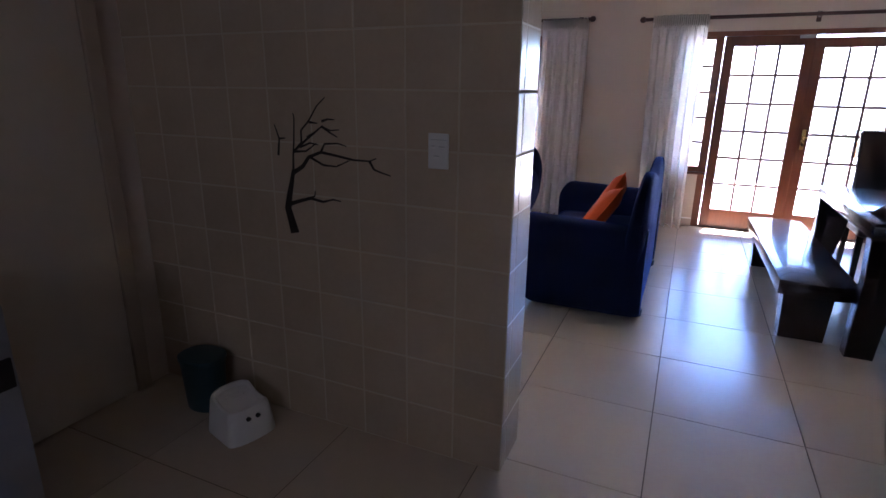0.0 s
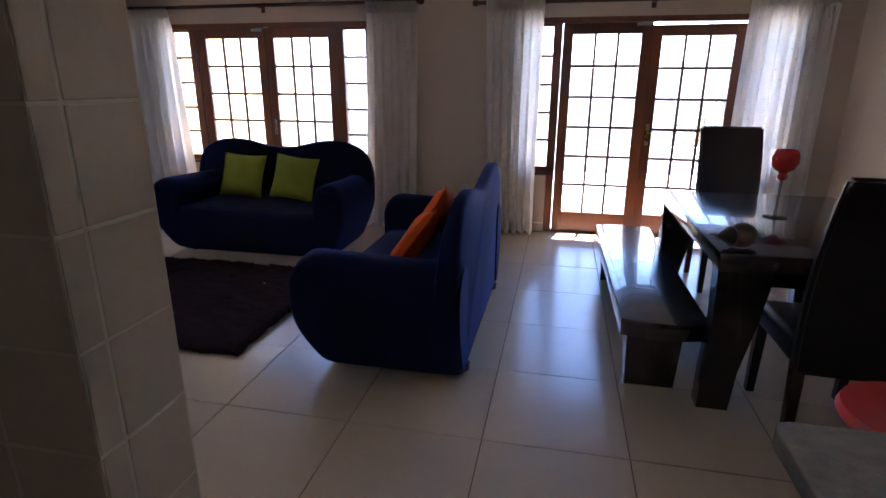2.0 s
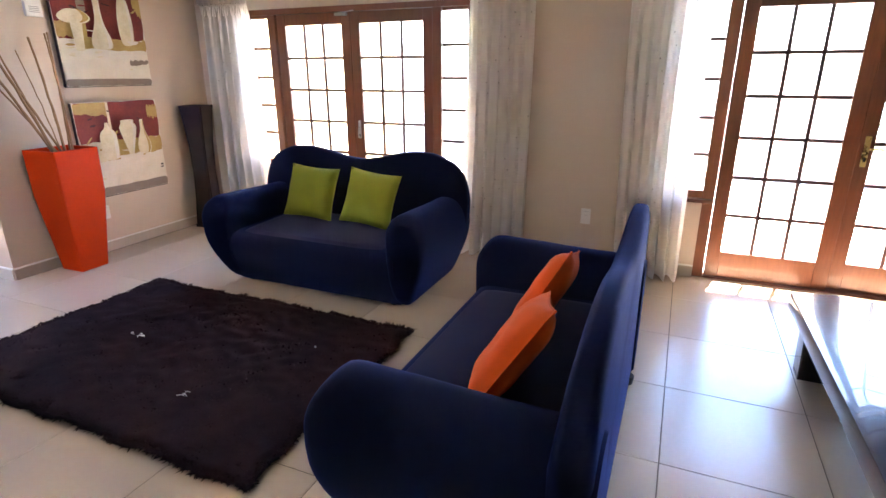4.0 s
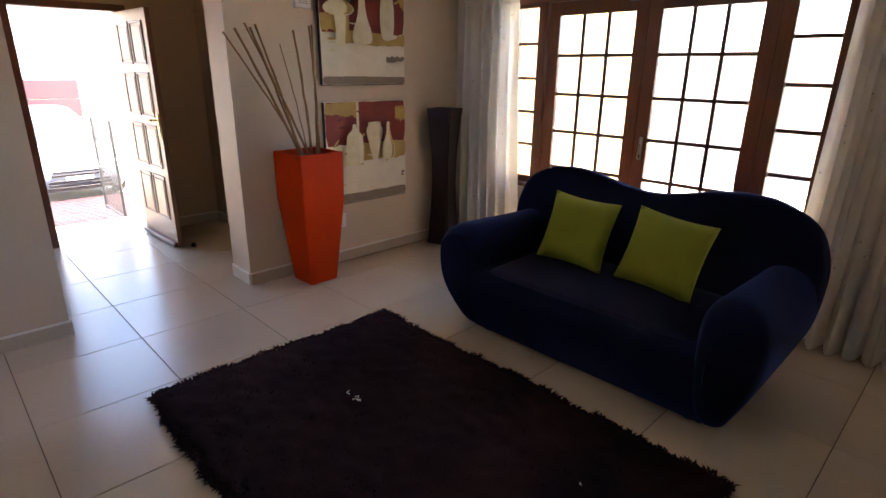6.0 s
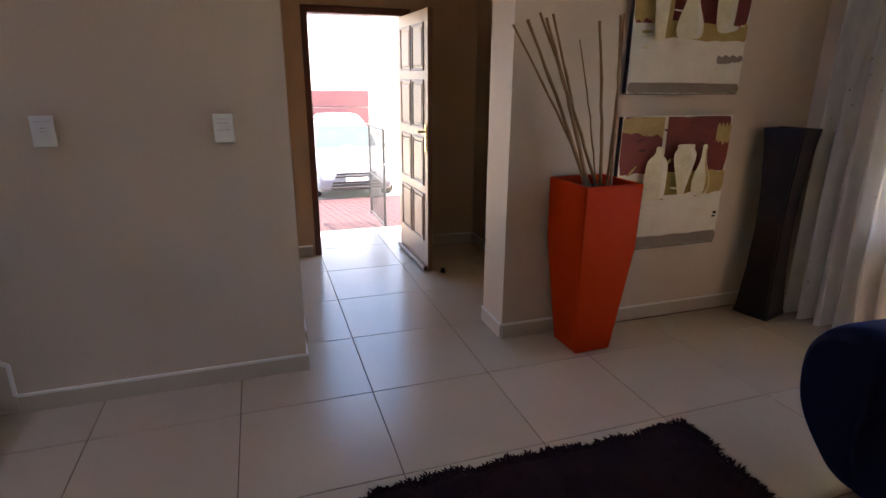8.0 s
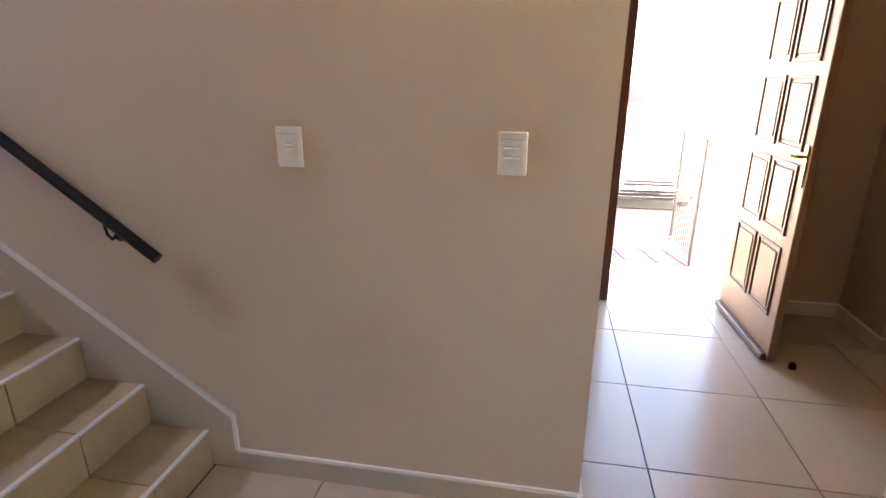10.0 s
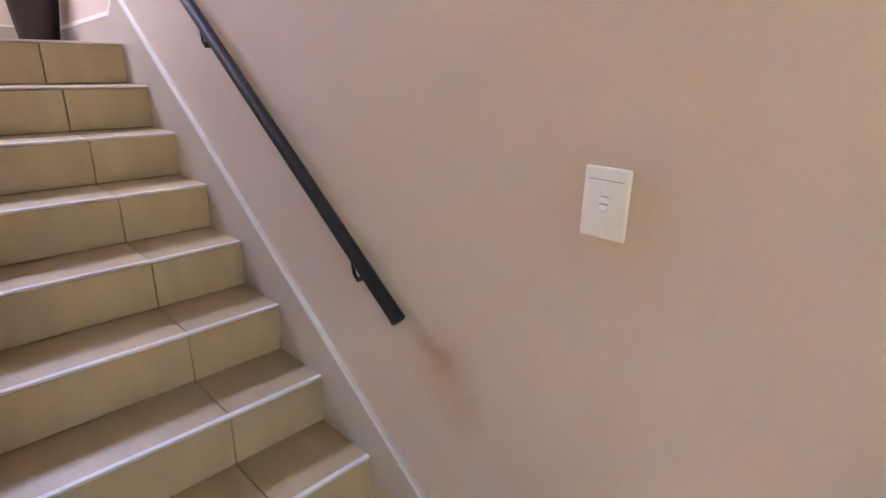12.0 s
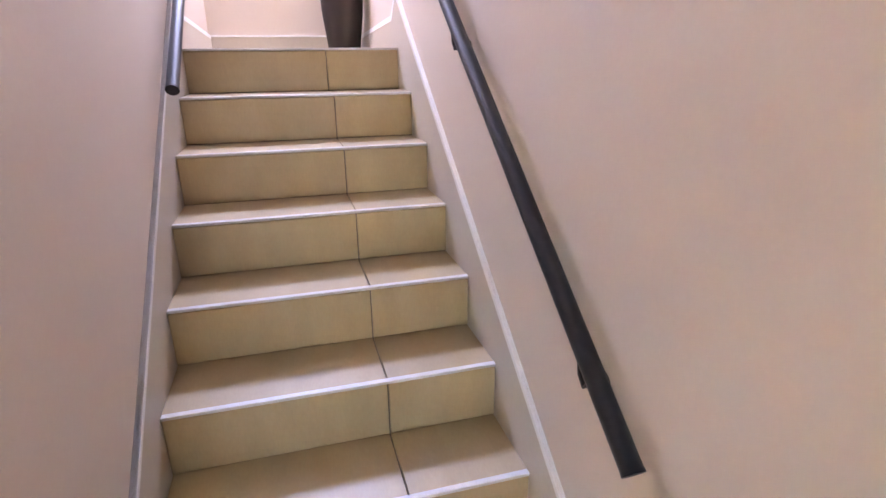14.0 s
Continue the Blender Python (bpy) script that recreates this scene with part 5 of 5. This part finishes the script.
stl = thing("step_stool", "small white plastic child's step stool on the kitchen floor", "stool", pose(-2.585, 3.465, 0, 0, 0, 73) @ Matrix.Diagonal((0.95, 0.92, 0.80, 1)))
saddle = lambda y: 0.055 * max(0, (y + 0.03) / 0.13) ** 2 + 0.012 * max(0, (-y - 0.03) / 0.08) ** 2
rings = []
for z, w, d in ((0.0, 0.112, 0.122), (0.01, 0.114, 0.124), (0.15, 0.098, 0.106), (0.172, 0.092, 0.100), (0.176, 0.084, 0.092), (0.166, 0.074, 0.082)):
    pr = smooth_poly([(-w, -d), (-w, -d / 3), (-w, d / 3), (-w, d), (w, d), (w, d / 3), (w, -d / 3), (w, -d)], 3)
    rings.append([(x, y, z + (saddle(y) if z > 0.14 else 0)) for x, y in pr])
part("body", loft(rings), M_STOOL, stl)
for hx in (-0.022, 0.022):
    part("grip_hole", tube([(hx, -0.118, 0.128), (hx, -0.102, 0.130)], 0.0105, 12), M_BLACK, stl, "dark round hand hole")
studs = [(-0.055 + 0.0157 * i, -0.062 + 0.0155 * j) for i in range(8) for j in range(9)]
part("tread_mat", merged(*[tube([(x, y, 0.164 + saddle(y)), (x, y, 0.1695 + saddle(y))], 0.0045, 6) for x, y in studs]), M_STOOL, stl, "studded top")
bn = thing("waste_bin", "dark teal plastic bin in the kitchen corner", "bin", pose(-2.87, 3.545, 0) @ Matrix.Diagonal((0.82, 0.82, 0.86, 1)))
part("body", loft([[(x * s, y * s, z) for x, y in smooth_poly([(-0.12, -0.10), (0.12, -0.10), (0.12, 0.10), (-0.12, 0.10)], 3)] for s, z in ((0.85, 0), (0.87, 0.01), (1.0, 0.27), (1.04, 0.275), (1.04, 0.29), (0.98, 0.29), (0.95, 0.2))]), M_TEAL, bn)
part("rim", loft([[(x * s, y * s, z) for x, y in smooth_poly([(-0.12, -0.10), (0.12, -0.10), (0.12, 0.10), (-0.12, 0.10)], 3)] for s, z in ((1.04, 0.27), (1.07, 0.275), (1.07, 0.295), (1.03, 0.297))]), M_TEAL, bn)

# ---- entrance ----
ed = thing("door_4", "open panelled wooden entrance door with a brass lever handle", "door", pose(DOORX, 6.325, 0), kind="structure")
for y0, y1, z0, z1 in ((-0.805, -0.755, 0, 1.955), (-0.0, 0.05, 0, 1.955), (-0.805, 0.05, 1.915, 1.97)):
    part("frame", box(-0.14, 0.012, y0, y1, z0, z1, 0.005, 1), M_WOODD, ed, "dark varnished door frame", smooth=False)
lf = part("door_leaf", merged(box(0, 0.745, -0.019, 0.019, 0.012, 1.91, 0.004, 1)), M_DOORW, ed, "open panelled leaf", smooth=False, m=pose(-0.045, -0.025, 0, 0, 0, 2.0))
lw = 0.745
zs_ = [0.235, 0.61, 0.67, 1.03, 1.09, 1.44, 1.50, 1.825]
for i in range(4):
    for j in range(2):
        x0 = 0.085 + j * 0.305
        z0, z1 = zs_[2 * i], zs_[2 * i + 1]
        for s in (-1, 1):
            rim = merged(box(x0, x0 + 0.27, min(s * 0.019, s * 0.028), max(s * 0.019, s * 0.028), z0, z0 + 0.018, 0.003, 1), box(x0, x0 + 0.27, min(s * 0.019, s * 0.028), max(s * 0.019, s * 0.028), z1 - 0.018, z1, 0.003, 1),
                         box(x0, x0 + 0.018, min(s * 0.019, s * 0.028), max(s * 0.019, s * 0.028), z0 + 0.018, z1 - 0.018, 0.003, 1), box(x0 + 0.252, x0 + 0.27, min(s * 0.019, s * 0.028), max(s * 0.019, s * 0.028), z0 + 0.018, z1 - 0.018, 0.003, 1))
            part("moulding", rim, M_WOODD, lf, smooth=False)
            part("panel", box(x0 + 0.035, x0 + 0.235, min(s * 0.019, s * 0.026), max(s * 0.019, s * 0.026), z0 + 0.035, z1 - 0.035, 0.006, 1), M_DOORW, lf, smooth=False)
hd = part("handle", merged(box(lw - 0.052, lw - 0.018, -0.027, -0.019, 0.93, 1.13, 0.003, 1), tube([(lw - 0.035, -0.024, 1.075), (lw - 0.035, -0.062, 1.075), (lw - 0.045, -0.068, 1.075), (lw - 0.15, -0.068, 1.075)], 0.008, 8)), M_BRASS, lf, "brass lever handle")
part("weather_bar", box(0.01, lw - 0.01, -0.05, -0.0195, 0.012, 0.05, 0.006, 2), M_WOODD, lf, "dark weather bar", smooth=False)
stop = thing("door_stop", "small dark rubber door stop on the tiles", "door stop", pose(-6.70, 6.42, 0))
part("body", lathe([(0.018, 0), (0.02, 0.004), (0.015, 0.03), (0.008, 0.034)], 12), M_RUBBER, stop)

# ---- outside ----
gr = bmesh.new()
R = 900.0
cols = [-R, -60, -14.2, -8.0, -7.2, 30, R]
hts = {-R: -0.95, -60: -0.95, -14.2: -0.95, -8.0: -0.14, -7.2: -0.14, 30: -0.14, R: -0.14}
ys = [-R, -40, 60, R]
gv = [[gr.verts.new((x, y, hts[x])) for y in ys] for x in cols]
for a, b in zip(gv, gv[1:]):
    for j in range(3):
        gr.faces.new((a[j], b[j], b[j + 1], a[j + 1]))
structure("ground", gr, M_SAND, "pale dry ground round the house", "ground")
patio = structure("patio", box(-6.5, 4.0, NY + 0.231, 13.2, -0.138, -0.02), M_SAND, "pale concrete patio outside the glazed doors", "patio")
structure("boundary_wall_north", merged(box(-16, 12, 15.0, 15.2, -0.14, 1.9)), M_YARD, "sunlit white boundary wall", "wall")
structure("wing_wall", merged(box(-5.85, -5.45, NY + 0.9, 12.4, -0.138, 2.7)), M_YELLOW, "pale yellow wing of the house beside the patio", "wall")
low = structure("planter_wall", box(-3.2, 5.0, 12.9, 13.1, -0.138, 0.42), M_YARD, "low plastered garden wall", "wall")
br = random.Random(21)
for i, (x, y, h) in enumerate(((1.7, 13.7, 1.3), (2.6, 14.0, 1.7))):
    sh = thing("shrub", "sunlit green garden shrub by the boundary wall", "shrub", pose(x, y, -0.14), "garden shrubs")
    st = [tube([(0, 0, 0), (br.gauss(0, 0.1), br.gauss(0, 0.1), h * 0.5), (br.gauss(0, 0.3), br.gauss(0, 0.3), h * 0.9)], [0.02, 0.012, 0.004], 6) for _ in range(5)]
    part("stems", merged(*st), M_REED, sh)
    vs, fs = [], []
    for k in range(700):
        c = Vector((br.gauss(0, 0.28), br.gauss(0, 0.28), abs(br.gauss(0.55, 0.25)) * h))
        d1 = Vector((br.gauss(0, 1), br.gauss(0, 1), br.gauss(0, 1))).normalized() * 0.045
        d2 = d1.orthogonal().normalized() * 0.018
        n0 = len(vs)
        vs += [tuple(c - d1), tuple(c + d2), tuple(c + d1), tuple(c - d2)]
        fs.append((n0, n0 + 1, n0 + 2, n0 + 3))
    me = bpy.data.meshes.new("leaves")
    me.from_pydata(vs, [], fs)
    me.materials.append(M_LEAF)
    lo = new("leaves", me)
    lo.parent = sh
    tagged(lo, kind="stuff")

porch = structure("porch_step", box(-8.05, DOORX - 0.751, 4.6, 8.0, -0.14, -0.03), M_SAND, "pale porch slab outside the entrance", "pavement")
drive = structure("driveway", prism([(-14.1, -0.93), (-14.1, -1.0), (-8.05, -0.2), (-8.05, -0.125)], "y", 3.5, 9.5), M_GROUT, "red brick paved driveway sloping away", "pavement")
_dl = math.hypot(6.05, 0.805)
_da = math.degrees(math.atan2(0.805, 6.05))
for i in range(24):
    for j in range(12):
        a = -8.05 - 0.115 * (i + 0.5) * math.cos(radians(_da))
        z = -0.125 - 0.115 * (i + 0.5) * math.sin(radians(_da))
        shared("brick", "pave", lambda: box(-0.054, 0.054, -0.107, 0.107, -0.02, 0.006, 0.004, 1), M_PAVE, drive, pose(a, 4.95 + 0.222 * (j + (0.5 if i % 2 else 0)), z, 0, -_da, 0))
rest = []
for i in range(24, 52):
    for j in range(20):
        a = -8.05 - 0.115 * (i + 0.5) * math.cos(radians(_da))
        z = -0.125 - 0.115 * (i + 0.5) * math.sin(radians(_da))
        rest.append((a, 4.6 + 0.222 * (j + (0.5 if i % 2 else 0)), z))
vs, fs = [], []
for a, y, z in rest:
    n0 = len(vs)
    dz = 0.054 * math.sin(radians(_da))
    vs += [(a - 0.053, y - 0.106, z - dz + 0.006), (a + 0.053, y - 0.106, z + dz + 0.006), (a + 0.053, y + 0.106, z + dz + 0.006), (a - 0.053, y + 0.106, z - dz + 0.006)]
    vs += [(p[0], p[1], p[2] - 0.012) for p in vs[-4:]]
    fs += [tuple(n0 + q for q in f) for f in ((0, 1, 2, 3), (4, 5, 1, 0), (5, 6, 2, 1), (6, 7, 3, 2), (7, 4, 0, 3))]
me = bpy.data.meshes.new("bricks")
me.from_pydata(vs, [], fs)
me.materials.append(M_PAVE)
far_bricks = new("bricks", me)
far_bricks.parent = drive
tagged(far_bricks, kind="stuff")
gar = structure("garage_block", merged(box(-24, -20.6, -2, 14, -0.95, 4.2)), M_YARD, "white garage block across the driveway", "building")
gd = thing("garage_door", "maroon ribbed sectional garage door", "garage door", pose(-20.6, 6.2, -0.95))
for i in range(4):
    part("panel", box(0.002, 0.05, -2.6, 2.35, 0.02 + 0.51 * i, 0.515 + 0.51 * i, 0.012, 1), M_MAROON, gd, smooth=False)
gt = thing("security_gate", "open grey steel gate with thin vertical bars", "gate", pose(-8.93, 6.46, -0.25))
part("frame", merged(tube([(0, 0, 0.02), (0, 0, 1.16)], 0.016, 8), tube([(-0.82, 0, 0.02), (-0.82, 0, 1.16)], 0.016, 8), tube([(0, 0, 1.15), (-0.82, 0, 1.15)], 0.014, 8), tube([(0, 0, 0.05), (-0.82, 0, 0.05)], 0.014, 8), tube([(0, 0, 0.55), (-0.82, 0, 0.55)], 0.012, 8)), M_GATE, gt)
for i in range(1, 12):
    for za, zb in ((0.05, 0.55), (0.55, 1.15)):
        part("bar", tube([(-0.0683 * i, 0, za), (-0.0683 * i, 0, zb)], 0.005, 6), M_GATE, gt)

car = thing("car", "silver-white hatchback parked nose towards the house on the driveway", "car", pose(-13.9, 6.95, -0.95), "parked cars")


def section(x, zb, zm, zt, hwid, hroof):
    """Half-round car section at x: sill, waist and top heights, waist and roof half widths."""
    half = [(hwid * 0.90, zb), (hwid, zb + 0.12), (hwid, zm - 0.10), (hwid * 0.97, zm), (hroof, zt - 0.06), (hroof * 0.85, zt), (0.0, zt + 0.015)]
    return [(x, -y, z) for y, z in half] + [(x, y, z) for y, z in half[-2::-1]]


secs = [section(*a) for a in ((0.10, 0.30, 0.52, 0.56, 0.68, 0.55), (0.02, 0.22, 0.62, 0.68, 0.76, 0.62), (-0.15, 0.20, 0.70, 0.78, 0.82, 0.70), (-0.60, 0.20, 0.82, 0.90, 0.84, 0.74), (-0.95, 0.20, 0.90, 0.97, 0.845, 0.73), (-1.50, 0.20, 0.93, 1.36, 0.845, 0.60), (-2.0, 0.20, 0.94, 1.45, 0.845, 0.58), (-3.0, 0.20, 0.95, 1.43, 0.84, 0.57), (-3.55, 0.22, 0.95, 1.22, 0.82, 0.56), (-3.75, 0.30, 0.85, 0.92, 0.78, 0.60))]
part("body", loft(secs), M_CARW, car)
part("windscreen", loft([[(-0.98, -0.66, 0.985), (-0.98, 0.66, 0.985), (-0.95, 0.66, 0.98), (-0.95, -0.66, 0.98)], [(-1.48, -0.53, 1.365), (-1.48, 0.53, 1.365), (-1.46, 0.53, 1.385), (-1.46, -0.53, 1.385)]]), M_CARG, car, "dark glass", smooth=False)
part("grille", merged(box(0.06, 0.125, -0.42, 0.42, 0.50, 0.535, 0.004, 1), box(0.05, 0.12, -0.40, 0.40, 0.56, 0.59, 0.004, 1)), M_BLACK, car, smooth=False)
part("air_intake", merged(*[box(0.07, 0.135, -0.52 + 0.02 * i, 0.52 - 0.02 * i, 0.27 + 0.06 * i, 0.305 + 0.06 * i, 0.004, 1) for i in range(3)]), M_BLACK, car, smooth=False)
part("number_plate", box(0.12, 0.142, -0.22, 0.22, 0.42, 0.49, 0.003, 1), M_PLATE, car, smooth=False)
for s in (-1, 1):
    part("headlight", loft([[(0.06 - 0.02 * k, s * (0.48 + 0.02 * k), 0.60), (0.0 - 0.06 * k, s * (0.76), 0.64), (-0.10 - 0.02 * k, s * 0.76, 0.745), (0.0 - 0.04 * k, s * 0.52, 0.70)] for k in (0, 1)]), M_STEEL, car, "clear headlamp", smooth=False)
    part("fog_lamp", tube([(0.06, s * 0.60, 0.34), (0.09, s * 0.60, 0.34)], 0.045, 12), M_STEEL, car)
    part("mirror", box(-1.20, -1.08, min(s * 0.86, s * 1.0), max(s * 0.86, s * 1.0), 0.93, 1.05, 0.03, 3), M_CARW, car)
    for x in (-0.62, -3.05):
        w = part("wheel", lathe([(0.16, -0.09), (0.29, -0.095), (0.305, -0.07), (0.305, 0.07), (0.29, 0.095), (0.16, 0.09)], 24), M_RUBBER, car, "black tyre", m=pose(x, s * 0.76, 0.305, 90, 0, 0))
        part("rim", lathe([(0.01, -0.085), (0.165, -0.088), (0.17, 0.0), (0.165, 0.088), (0.01, 0.085)], 20), M_STEEL, w)

copy_thing(car, pose(-16.6, 7.30, -0.95))

# ---- floor tiles ----
gx = [-4.585 + 0.6 * k for k in range(-6, 11)] + [EX]
gx = [x for x in gx if x > -8.2]
gy = [5.56 + 0.6 * k for k in range(-11, 5)] + [NY + 0.02]


def tile(x0, x1, y0, y1):
    j = 0.0021
    w, d = x1 - x0 - 2 * j, y1 - y0 - 2 * j
    if w < 0.015 or d < 0.015:
        return
    shared("floor_tile", (round(w, 3), round(d, 3)), lambda: box(-w / 2, w / 2, -d / 2, d / 2, -0.004, 0.0, 0.0012, 1), M_FLOOR, floor, Matrix.Translation(((x0 + x1) / 2, (y0 + y1) / 2, 0)))


for a, b in zip(gx, gx[1:]):
    for c, d in zip(gy, gy[1:]):
        cx, cy = (a + b) / 2, (c + d) / 2
        if b <= WX - 0.05:
            c2, d2 = max(c, 5.284), min(d, 7.04)
            if d2 > c2:
                tile(max(a, DOORX - 0.74), b, c2, d2)
            continue
        if cx < ST_L and d < ST_Y0 + 0.02:
            continue
        if cy < SY or cy > NY + 0.01:
            continue
        a2 = a
        if a < WX < b and not (c < OPEN1 and d > OPEN0):
            a2 = WX
        c2 = max(c, SY)
        if cx < ST_L and c < ST_Y0:
            c2 = ST_Y0
        tile(a2, b, c2, d)
